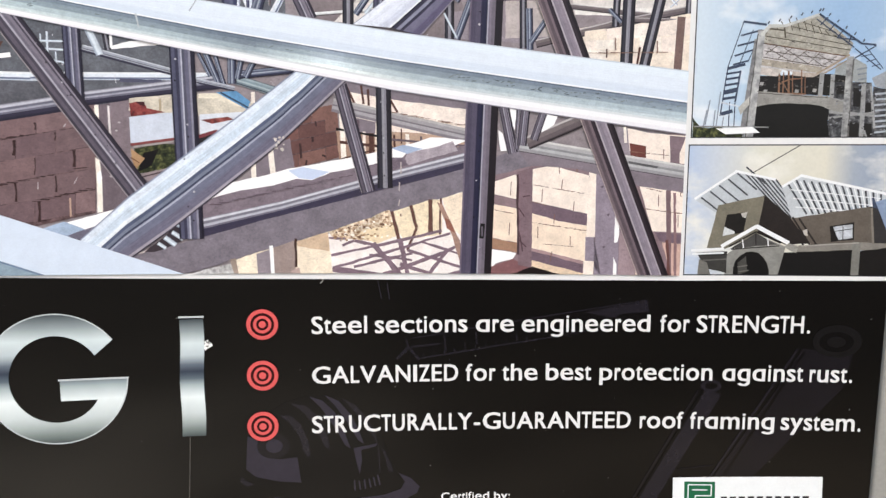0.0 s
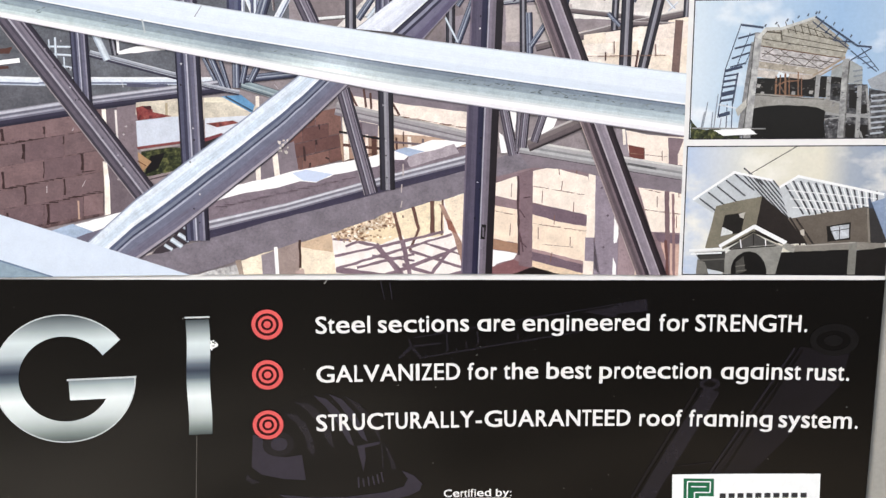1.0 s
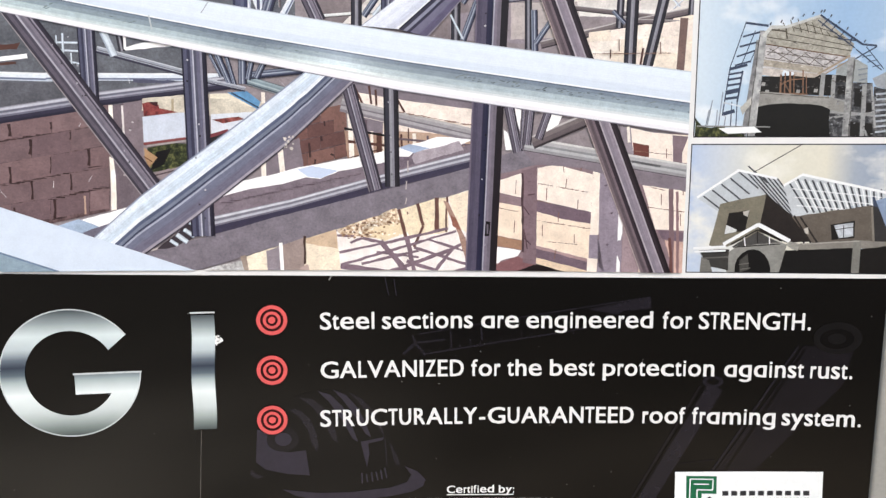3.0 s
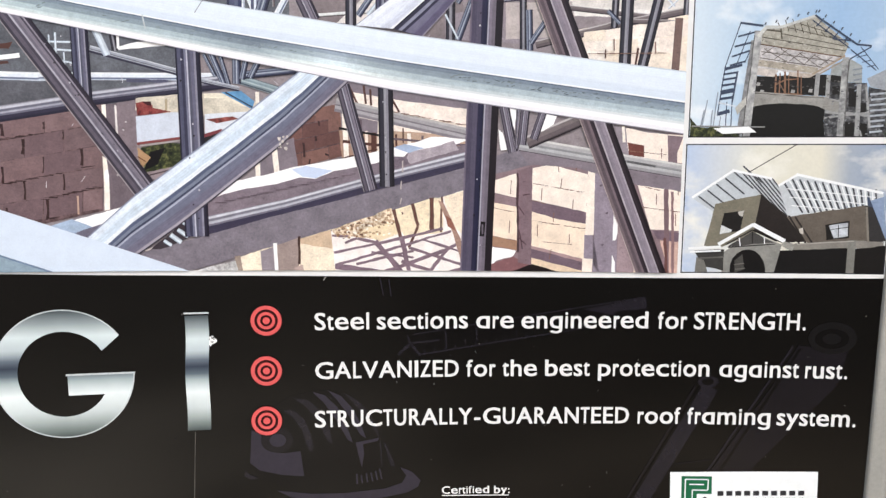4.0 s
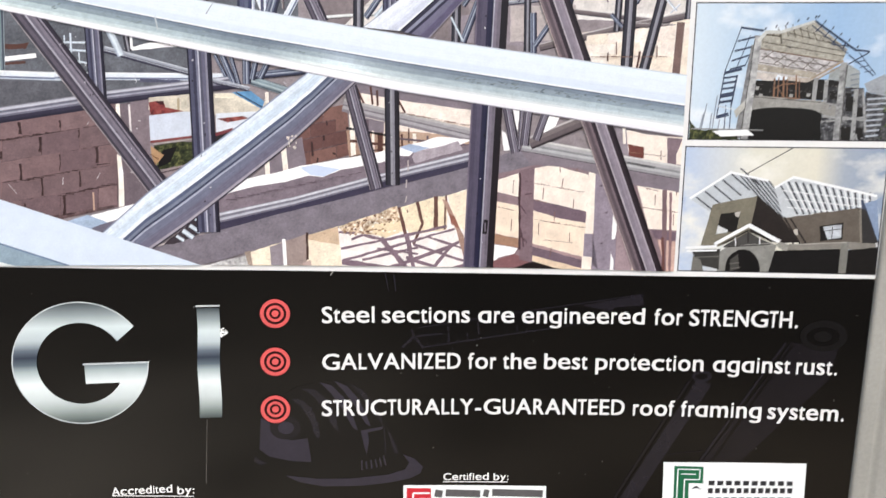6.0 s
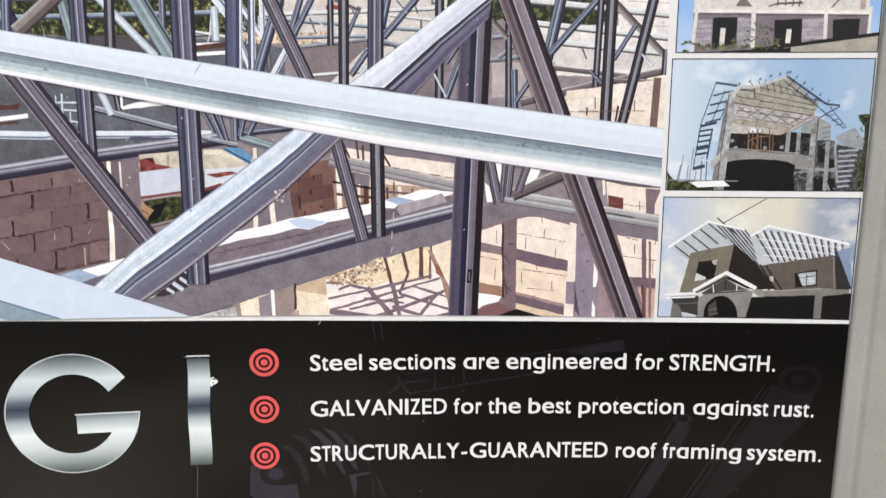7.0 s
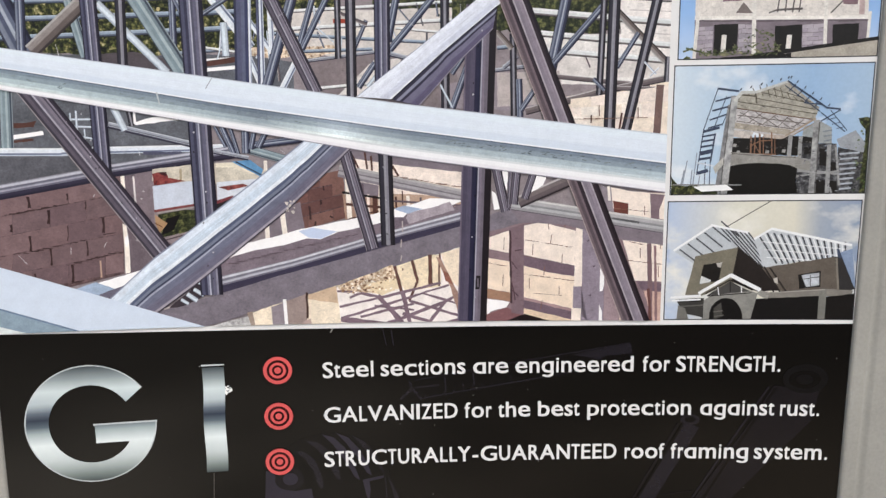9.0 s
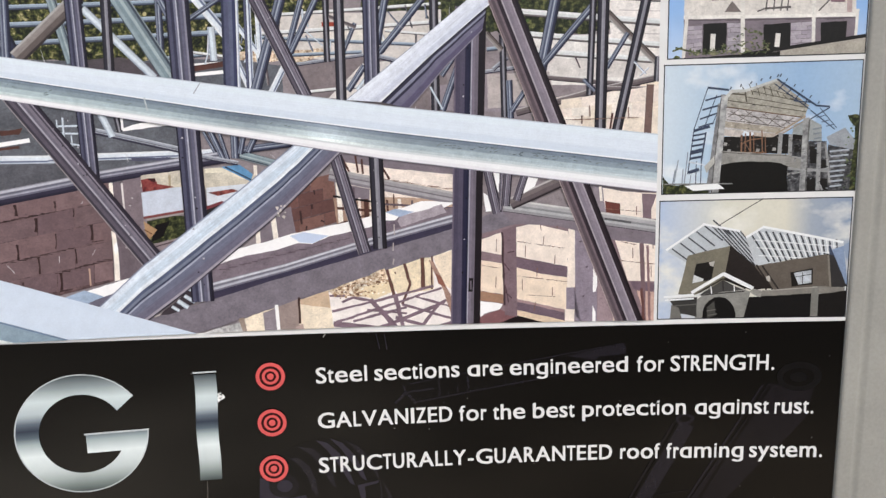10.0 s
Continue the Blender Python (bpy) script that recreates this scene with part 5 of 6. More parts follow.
def small_photo(name, tint, clip, label):
    layer[0] = 4
    x0, x1, z0, z1 = clip
    flat("photo_outline", OUTLINE, [[(x0 - 1.6, z0 - 1.6), (x1 + 1.6, z0 - 1.6), (x1 + 1.6, z1 + 1.6), (x0 - 1.6, z1 + 1.6)]], board, None)
    ob = flat(name, tint, [[(x0, z0), (x1, z0), (x1, z1), (x0, z1)]], board, None, label)
    return Print(ob, clip)


CONC = ink(164, 164, 162, vary=0.2, scale=120)
DARK = ink(40, 37, 35, vary=0.2)
SLATE = ink(74, 84, 104)

# upper photograph: an unfinished two-storey house
top = small_photo("small_photo", upright((0, 196, 214, 236), (0.3, 160, 194, 234), (1, 120, 165, 225)), (365, 643, 476, 690), "printed photograph of a two-storey house under construction")
top.poly("printed_wall", ink(228, 222, 214), (380, 710), (616, 703), (629, 522), (387, 526))
top.poly("printed_wall", ink(138, 128, 134), (386, 530), (627, 528), (630, 483), (386, 475))
top.bricks("printed_block", ((390, 521), (413, 521), (413, 486), (389, 483)), 6, 2, 0.06, [ink(184, 176, 182), ink(170, 162, 170)], seed=8)
top.bricks("printed_block", ((448, 523), (468, 523), (469, 485), (450, 485)), 6, 2, 0.06, [ink(186, 178, 184), ink(172, 166, 172)], seed=9)
top.bricks("printed_block", ((538, 521), (569, 522), (569, 487), (539, 486)), 6, 2, 0.06, [ink(188, 180, 186), ink(174, 166, 174)], seed=10)
for pts in (((414, 523), (448, 524), (448, 487), (415, 481)), ((500, 520), (538, 521), (539, 488), (501, 484)), ((580, 520), (616, 521), (616, 493), (581, 490))):
    top.poly("printed_opening", DARK, *pts)
top.strip("printed_ledge", ink(240, 236, 228), (386, 533), (630, 529), 5.0)
top.strip("printed_shade", ink(110, 100, 104), (388, 529), (628, 525), 2.5)
for a, b, w in (((467, 603), (472, 481), 6), ((567, 600), (571, 492), 5), ((391, 543), (387, 476), 5), ((630, 537), (629, 495), 4), ((429, 509), (428, 484), 7), ((521, 507), (520, 488), 7)):
    top.strip("printed_column", ink(232, 228, 220), a, b, w)
top.poly("printed_roof", ink(134, 124, 120), (444, 539), (454, 554), (468, 538))
for a, b, w in (((501, 542), (537, 543), 3), ((504, 561), (502, 539), 2), ((514, 560), (513, 539), 2), ((525, 560), (523, 538), 2), ((534, 560), (532, 538), 2), ((576, 536), (593, 554), 2), ((490, 538), (501, 542), 2)):
    top.strip("printed_scaffold", ink(104, 98, 96), a, b, w)
top.poly("printed_opening", ink(140, 116, 122), (423, 604), (451, 603), (452, 556), (425, 555))
top.poly("printed_opening", ink(140, 116, 122), (590, 600), (610, 599), (612, 547), (592, 548))
top.poly("printed_post", ink(196, 176, 172), (614, 568), (621, 568), (622, 533), (615, 533))
top.poly("printed_roof", ink(182, 176, 164, vary=0.18), (445, 475), (525, 482), (645, 501), (648, 462), (446, 466))
top.strip("printed_roof_edge", DARK, (469, 478), (645, 500), 5.0)
top.poly("printed_shade", DARK, (386, 475), (525, 482), (525, 476), (470, 469), (386, 468))
PLANT = mottled(170, (0.36, 46, 56, 34), (0.5, 96, 106, 70), (0.64, 172, 166, 136))
rnd = random.Random(3)
start = layer[0]
for k in range(150):
    layer[0] = start + 1 + k % 5
    cx = rnd.uniform(396, 512)
    cz = 480 + rnd.random() ** 1.4 * (8 + 30 * math.exp(-((cx - 480) / 26) ** 2))
    r, a = rnd.uniform(1.0, 3.0), rnd.uniform(0, 3)
    flat("printed_leaf", PLANT, [[(cx + r * math.cos(a + j * 1.57) * (1.8 if j % 2 else 0.6), cz + r * math.sin(a + j * 1.57) * (1.2 if j % 2 else 0.5)) for j in range(4)]], top.parent, top.clip, raise_it=False)
layer[0] = start + 6
top.strip("printed_twig", PLANT, (371, 486), (385, 491), 2.5)
top.strip("printed_twig", PLANT, (375, 491), (405, 483), 2.5)
top.poly("printed_foliage", PLANT, (368, 472), (376, 480), (382, 478), (383, 470))

# middle photograph: a gabled house frame with open rafters
mid = small_photo("small_photo", sky_ink((0, 214, 226, 234), (0.25, 190, 210, 226), (0.7, 164, 192, 220), (1, 178, 200, 220), scale=9.0, place=(3.1, 0, 1.7), amount=0.32), (361, 641.5, 279, 465.5), "printed photograph of a gabled house frame with open steel rafters")
SHADOW = mottled(150, (0.36, 54, 54, 58), (0.5, 88, 88, 90), (0.66, 140, 140, 140))
MIDGREY = mottled(110, (0.36, 128, 128, 128), (0.5, 164, 164, 162), (0.66, 194, 194, 190))
mid.poly("printed_foliage", DARK_LEAVES, (625.7, 387.4), (637.6, 389.5), (646.5, 384.9), (647.0, 272.5), (627.9, 272.6), (622.1, 312.5), (634.8, 340.5), (636.4, 371.2), (629.0, 379.6))
mid.poly("printed_roof", ink(166, 170, 174), (597.1, 357.3), (623.0, 370.3), (637.9, 351.7), (636.4, 337.7), (602.8, 346.0))
mid.poly("printed_house", SHADOW, (600.0, 346.6), (635.8, 338.3), (633.4, 272.5), (604.9, 272.8))
for k in range(8):
    mid.strip("printed_rung", ink(184, 190, 196), (603 + 1.5 * (k % 2), 336 - 7.4 * k), (631 - 1.2 * k, 338 - 7.4 * k), 2.6)
mid.poly("printed_gable", ink(168, 172, 170, vary=0.15, scale=100), (573.4, 383.8), (589.3, 374.7), (591.0, 351.2), (547.6, 355.1), (549.4, 376.4))
bars(mid, "printed_rafter", ((572.5, 396.6), (608.4, 368.3), 1.6, SLATE), ((585.8, 399.7), (611.0, 369.9), 1.2, SLATE), ((581.4, 385.9), (594.7, 389.0), 1.2, SLATE), ((588.9, 379.1), (601.1, 382.3), 1.2, SLATE), ((595.9, 372.9), (606.5, 375.5), 1.2, SLATE), ((580.2, 403.1), (599.7, 401.1), 2.6, SLATE), ((599.8, 400.0), (572.9, 383.8), 1.8, SLATE), ((423.8, 432.7), (405.9, 374.5), 1.3, SLATE), ((405.9, 374.5), (398.2, 307.6), 1.6, SLATE))
bars(mid, "printed_rafter", ((437.1, 422.5), (419.9, 374.3), 1.2, SLATE), ((448.3, 420.7), (432.0, 379.7), 1.2, SLATE), ((423.2, 433.2), (454.5, 428.9), 3.0, SLATE), ((420.8, 414.7), (448.2, 421.8), 2.4, SLATE), ((417.0, 401.2), (446.1, 408.5), 2.6, SLATE), ((413.7, 387.8), (441.2, 396.9), 2.4, SLATE), ((412.0, 376.1), (433.6, 381.9), 2.2, SLATE), ((405.5, 371.1), (428.8, 377.0), 4.0, SLATE), ((403.6, 363.8), (423.1, 366.9), 2.6, SLATE))
bars(mid, "printed_rafter", ((402.8, 356.5), (422.9, 359.6), 3.0, SLATE), ((402.0, 348.6), (422.2, 351.7), 3.0, SLATE), ((401.3, 338.9), (419.2, 342.7), 6.0, SLATE), ((400.6, 330.4), (418.5, 333.0), 3.5, SLATE), ((399.2, 309.8), (414.9, 314.2), 5.0, SLATE), ((423.0, 368.6), (417.7, 326.2), 2.4, SLATE), ((410.4, 326.3), (410.3, 291.9), 1.4, SLATE), ((417.6, 329.1), (417.7, 291.8), 1.4, SLATE))
mid.strip("printed_rod", ink(214, 220, 226), (397.9, 325.9), (423.1, 320.4), 2)
mid.poly("printed_gable", ink(176, 172, 160, vary=0.3, scale=150), (451.2, 422.3), (459.0, 427.1), (478.2, 427.4), (523.4, 440.9), (569.9, 403.8), (564.0, 386.2), (452.2, 404.6))
for k in range(11):
    x = 350 + 36 * k
    p, q = (455.9, 422.2), (553.4, 398.5)
    u = k / 10
    mid.strip("printed_grid_line", ink(104, 98, 84), (p[0] + (q[0] - p[0]) * u - 2, p[1] + 19 * math.sin(math.pi * min(u * 1.15, 1)) - 8 * u), (p[0] + (q[0] - p[0]) * u + 4, 425 - 13.5 * u), 1.2)
for a, b, w in (((453.6, 414.0), (566.7, 394.5), 1.2), ((478.2, 418.6), (564.6, 401.1), 1.1), ((488.8, 426.1), (557.0, 409.5), 1.1), ((502.2, 431.4), (546.6, 418.0), 1.0), ((455.8, 423.9), (478.0, 421.3), 2.0), ((477.8, 426.3), (480.3, 411.3), 2.0)):
    mid.strip("printed_grid_line", ink(96, 90, 78), a, b, w)
mid.poly("printed_ceiling", ink(196, 192, 190, vary=0.35, scale=160), (452.2, 403.4), (564.1, 385.6), (529.6, 361.0), (449.0, 373.9))
for a, b, w in (((454.9, 390.0), (470.9, 401.5), 1), ((471.9, 384.2), (490.4, 397.9), 1), ((491.4, 381.1), (509.9, 394.8), 1), ((511.1, 375.8), (526.6, 391.2), 1), ((457.2, 398.4), (491.5, 378.9), 1), ((479.4, 398.0), (513.8, 375.8), 1), ((504.5, 392.6), (533.2, 372.7), 1), ((523.9, 390.1), (543.9, 378.1), 1), ((453.5, 394.5), (551.9, 380.8), 1.2), ((452.3, 386.2), (538.7, 372.6), 1.2), ((533.1, 375.5), (548.8, 386.4), 1)):
    mid.strip("printed_grid_line", ink(112, 104, 98), a, b, w)
mid.strip("printed_ledge", ink(120, 96, 78), (452.2, 404.3), (564.6, 386.2), 1.6)
mid.strip("printed_ledge", ink(178, 170, 156, vary=0.3, scale=120), (447.6, 380.1), (530.8, 368.2), 8.5)
mid.strip("printed_ledge", ink(176, 160, 140), (511.2, 355.6), (566.1, 388.4), 2.4)
mid.strip("printed_ledge", ink(166, 150, 132), (517.9, 354.4), (565.4, 382.3), 1.6)
mid.poly("printed_opening", DARK, (446.3, 361.5), (478.7, 361.7), (539.4, 363.1), (564.7, 360.5), (564.4, 332.9), (446.9, 338.9))
mid.poly("printed_ceiling", ink(206, 198, 190, vary=0.25, scale=140), (449.1, 373.3), (478.3, 369.0), (473.2, 360.6), (449.0, 363.2))
mid.poly("printed_ceiling", ink(196, 184, 172, vary=0.25, scale=140), (492.2, 367.1), (528.4, 363.2), (520.4, 358.9), (492.6, 361.5))
for a, b, w in (((475.2, 364.0), (475.6, 337.4), 2.4), ((480.7, 365.6), (481.1, 337.9), 1.6), ((487.2, 367.2), (488.9, 337.8), 2.6), ((492.5, 363.2), (494.0, 337.2), 1.4), ((504.3, 369.2), (506.2, 337.0), 1.8), ((509.2, 361.3), (510.6, 338.1), 1.2), ((474.9, 349.3), (488.9, 357.0), 1.6), ((479.1, 353.8), (488.3, 339.5), 1.4), ((474.4, 338.0), (512.4, 336.4), 2.0), ((489.0, 356.5), (506.7, 357.4), 1.4)):
    mid.strip("printed_timber", ink(146, 114, 92), a, b, w)
for x, z in ((451.9, 350.7), (523.1, 341.4), (457.5, 340.5), (499.4, 340.5)):
    mid.poly("printed_light", ink(170, 168, 164), (x - 3, z - 2), (x + 2, z - 2.5), (x + 3, z + 2), (x - 2, z + 2.4))
mid.poly("printed_house", SHADOW, (547.7, 352.9), (597.5, 351.1), (606.6, 272.7), (545.3, 273.2), (541.9, 324.7))
for pts in (((551.4, 347.2), (562.4, 347.1), (562.6, 335.8), (552.2, 335.9)), ((574.0, 344.7), (584.5, 343.4), (585.2, 318.6), (574.7, 319.8)), ((591.3, 324.2), (598.4, 324.1), (599.5, 309.9), (591.8, 310.6)), ((572.3, 298.8), (584.5, 297.5), (584.9, 275.8), (572.2, 275.9)), ((591.1, 296.9), (601.6, 296.2), (603.1, 275.6), (592.1, 275.7))):
    mid.poly("printed_opening", DARK, *pts)
for k in range(5):
    mid.strip("printed_rung", ink(140, 146, 154), (577 + 1.2 * k, 369 - 7 * k), (590, 371 - 7 * k), 2.0)
for a, b, w in (((531.6, 364.9), (530.8, 333.9), 6), ((546.0, 362.4), (545.9, 330.3), 5.5), ((587.3, 349.6), (589.0, 272.9), 6), ((542.7, 312.8), (601.3, 307.6), 4), ((543.2, 304.2), (600.5, 311.0), 2.4), ((540.1, 334.4), (543.4, 301.9), 2.2), ((544.8, 330.3), (564.9, 326.7), 3), ((596.8, 346.6), (605.3, 289.9), 3), ((544.5, 284.7), (543.0, 273.3), 4), ((522.5, 289.0), (522.8, 276.3), 3), ((591.8, 287.2), (596.5, 275.7), 3)):
    mid.strip("printed_column", CONC, a, b, w)
mid.poly("printed_balcony", ink(160, 158, 152, vary=0.2, scale=90), (446.3, 340.6), (480.0, 337.9), (541.3, 333.2), (565.6, 324.4), (565.9, 311.4), (542.5, 315.6), (519.9, 322.1), (480.9, 323.2), (446.2, 320.1))
mid.strip("printed_shade", ink(104, 100, 96), (447.0, 338.4), (541.4, 331.5), 1.4)
mid.poly("printed_opening", ink(30, 28, 26, vary=0.15), (444.1, 274.2), (445.1, 319.6), (461.3, 322.8), (483.6, 324.3), (514.3, 323.3), (533.9, 320.3), (544.1, 315.6), (543.4, 301.9), (546.9, 273.2))
mid.strip("printed_column", MIDGREY, (567.3, 386.1), (566.4, 273.1), 9.0)
mid.strip("printed_shade", ink(110, 108, 106), (571.8, 383.3), (571.3, 273.0), 1.6)
mid.strip("printed_column", mottled(110, (0.36, 112, 112, 114), (0.5, 142, 142, 142), (0.66, 172, 172, 170)), (442.7, 409.7), (428.2, 274.3), 7.0)
mid.strip("printed_column", mottled(110, (0.36, 150, 150, 150), (0.5, 182, 182, 180), (0.66, 206, 206, 202)), (448.2, 422.4), (439.0, 274.2), 10.0)
mid.strip("printed_shade", ink(100, 98, 96), (443.5, 416.9), (433.7, 277.2), 1.4)
mid.poly("printed_balcony", ink(196, 194, 186), (422.1, 318.2), (436.0, 332.8), (437.1, 323.1), (425.9, 308.9))
mid.ribbon("printed_ridge", ink(206, 206, 200, vary=0.15), [(445.7, 415.7), (457.2, 429.4), (478.2, 429.0), (523.8, 443.6)], [(450.8, 414.0), (459.6, 424.9), (478.4, 425.2), (524.0, 440.3)])
mid.strip("printed_rafter", SLATE, (522.7, 442.5), (580.7, 403.1), 2.4)
mid.strip("printed_rafter", SLATE, (519.3, 436.0), (570.8, 398.3), 1.4)
for a, b in (((534.4, 438.0), (524.8, 427.7)), ((544.8, 429.6), (536.7, 420.3)), ((556.2, 421.7), (547.7, 410.8)), ((548.2, 410.8), (571.7, 408.2)), ((566.4, 413.8), (563.8, 405.0))):
    mid.strip("printed_rafter", SLATE, a, b, 1.6)
for x, z in ((456.8, 431.6), (471.2, 434.7), (485.8, 438.5), (500.1, 442.4), (512.8, 444.9), (523.5, 447.4), (527.3, 447.9), (536.4, 441.2), (547.8, 432.8), (559.2, 424.4), (571.1, 416.2), (583.1, 407.2)):
    mid.strip("printed_peg", ink(84, 90, 104), (x - 1, z - 1.8), (x + 1, z + 1.8), 1.8)
mid.poly("printed_foliage", DARK_LEAVES, (360.1, 306.9), (372.1, 292.3), (397.7, 293.2), (429.4, 283.0), (429.9, 274.3), (361.3, 275.1))
for a, b in (((383.6, 328.9), (378.2, 295.1)), ((397.3, 340.1), (393.2, 292.1)), ((391.0, 315.1), (389.8, 292.1)), ((379.7, 315.2), (376.0, 293.4)), ((402.8, 306.4), (401.2, 292.0))):
    mid.strip("printed_rod", ink(150, 158, 168), a, b, 1.3)
mid.scatter("printed_fleck", [ink(150, 152, 154), ink(44, 44, 48), ink(112, 112, 114)], ((543.0, 350.1), (636.4, 337.7), (633.1, 275.4), (545.1, 276.1)), 90, 1.6, 31, 1.6)
mid.scatter("printed_fleck", [ink(96, 94, 92), ink(132, 128, 122), ink(70, 66, 64)], ((446.4, 359.9), (562.7, 358.3), (563.3, 334.1), (446.9, 340.1)), 50, 1.5, 32, 1.6)
mid.scatter("printed_fleck", [ink(90, 88, 84), ink(214, 210, 200), ink(130, 124, 116)], ((453.4, 418.4), (564.3, 397.3), (533.8, 364.3), (450.0, 376.7)), 70, 1.2, 33, 2.0)
mid.strip("printed_rail", ink(150, 150, 148), (363.4, 293.3), (464.6, 291.9), 1.8)
mid.poly("printed_roof", ink(246, 246, 244, vary=0.04), (393.3, 290.3), (442.6, 292.7), (453.2, 284.5), (406.7, 282.4))
mid.scatter("printed_leaf", [ink(96, 112, 70), ink(60, 76, 46), ink(130, 140, 100)], ((624.6, 385.2), (646.0, 384.9), (646.7, 275.3), (625.0, 275.5)), 40, 2.0, 92, 1.2)

# lower photograph: a concrete house with white roof trusses
low = small_photo("small_photo", sky_ink((0, 190, 204, 224), (0.14, 206, 212, 218), (0.35, 224, 222, 208), (0.66, 226, 222, 206), (0.8, 172, 180, 190), (1, 154, 168, 188), scale=13.0, place=(1.2, 0, 0.4), amount=0.42, white=(238, 236, 226)), (359, 639.5, 86, 267), "printed photograph of a concrete house with white roof trusses")
low.strip("printed_cable", ink(84, 80, 78), (512, 269), (445, 228), 1.3)
TRUSS_W = ink(240, 241, 240, vary=0.04)
RUNG = ink(82, 84, 88)
low.poly("printed_truss", ink(196, 201, 204, vary=0.1), (371, 191), (425, 232), (477, 222), (549, 133), (504, 166), (460, 196), (399, 174))
for k in range(6):
    low.strip("printed_rung", RUNG, (378 + 12 * k, 195 + 8.5 * k), (406 + 12 * k, 174 + 8.0 * k), 2.2)
for k in range(1, 8):
    low.strip("printed_rung", RUNG, (430 + 7 * k, 230 - 1.4 * k), (468 + 12 * k, 192 - 8.5 * k), 2.0)
low.strip("printed_truss_edge", TRUSS_W, (369, 193), (426, 232), 3.3)
low.strip("printed_truss_edge", TRUSS_W, (423, 232), (479, 220), 3.3)
low.poly("printed_truss", ink(202, 206, 208, vary=0.1), (488, 210), (513, 227), (631, 200), (643, 134), (633, 138), (605, 187), (528, 169), (504, 166))
for k in range(13):
    low.strip("printed_rung", RUNG, (496 + 10.4 * k, 222 - 1.4 * k if k > 1 else 214 + 6 * k), (524 + 8.6 * k, 172 + (0 if k < 9 else -9 * (k - 8))), 2.6)
for k in range(12):
    low.strip("printed_rung", TRUSS_W, (502 + 10.4 * k, 219 - 1.4 * k), (528 + 8.6 * k, 176 + (0 if k < 9 else -9 * (k - 8))), 1.6)
for k in range(3):
    low.strip("printed_rung", TRUSS_W, (500 + 4 * k, 206 - 12 * k), (622 - 4 * k, 194 - 10 * k), 1.2)
low.strip("printed_truss_edge", TRUSS_W, (488, 210), (514, 226), 3.3)
low.strip("printed_truss_edge", TRUSS_W, (512, 226), (631, 200), 3.7)
low.poly("printed_truss", ink(148, 164, 188), (611, 188), (632, 195), (641, 134), (633, 138))
for k in range(3):
    low.strip("printed_rung", SLATE, (611, 195), (620 + 6 * k, 140 + 4 * k), 2.5)
low.poly("printed_wall", ink(134, 129, 114), (402, 184), (465, 198), (461, 143), (413, 122), (389, 124))
low.poly("printed_wall", ink(50, 44, 42), (465, 198), (504, 166), (536, 131), (497, 129), (458, 145))
low.poly("printed_wall", ink(112, 104, 95), (502, 166), (610, 183), (615, 129), (535, 126))
for k in range(3):
    low.strip("printed_rung", ink(52, 46, 44), (496 + 9 * k, 170 - 2 * k), (522 + 10 * k, 128 - k), 2.5)
low.poly("printed_wall", ink(62, 60, 60), (608, 183), (618, 180), (640, 133), (617, 124))
low.poly("printed_opening", DARK, (415, 171), (443, 175), (439, 145), (410, 142))
low.poly("printed_light", ink(216, 218, 216), (412, 154), (427, 147), (426, 144), (410, 141))
low.poly("printed_light", ink(196, 192, 184), (434, 173), (443, 175), (441, 166), (436, 168))
low.poly("printed_opening", DARK, (556, 155), (589, 161), (590, 136), (559, 133))
low.poly("printed_light", ink(196, 200, 204, vary=0.3), (561, 154), (587, 158), (588, 139), (569, 136))
low.poly("printed_light", ink(206, 200, 190), (520, 149), (526, 151), (527, 141), (522, 143))
low.poly("printed_slab", ink(146, 142, 134), (516, 128), (599, 133), (637, 131), (637, 124), (523, 117), (507, 117))
low.poly("printed_opening", ink(30, 28, 28), (488, 117), (593, 122), (594, 79), (485, 79))
low.poly("printed_opening", ink(34, 31, 30), (596, 120), (640, 126), (639, 80), (599, 79))
low.strip("printed_column", ink(136, 135, 128), (594, 133), (594, 79), 10.8)
low.poly("printed_porch", ink(150, 149, 143), (417, 115), (456, 143), (498, 126), (488, 79), (415, 79))
low.poly("printed_shade", ink(84, 82, 80), (421, 122), (456, 145), (487, 129), (457, 127))
low.poly("printed_opening", ink(28, 26, 26), (427, 79), (427, 96), (430, 106), (436, 113), (444, 118), (452, 119), (461, 117), (468, 111), (474, 102), (477, 92), (477, 79))
low.poly("printed_light", ink(84, 82, 78), (433, 103), (444, 112), (447, 90), (434, 85))
low.poly("printed_slab", ink(70, 69, 66), (375, 117), (418, 119), (418, 88), (390, 94))
low.poly("printed_column", ink(126, 124, 118), (379, 108), (390, 103), (398, 79), (377, 80))
low.poly("printed_light", ink(212, 214, 216), (399, 88), (418, 85), (417, 79), (398, 79))
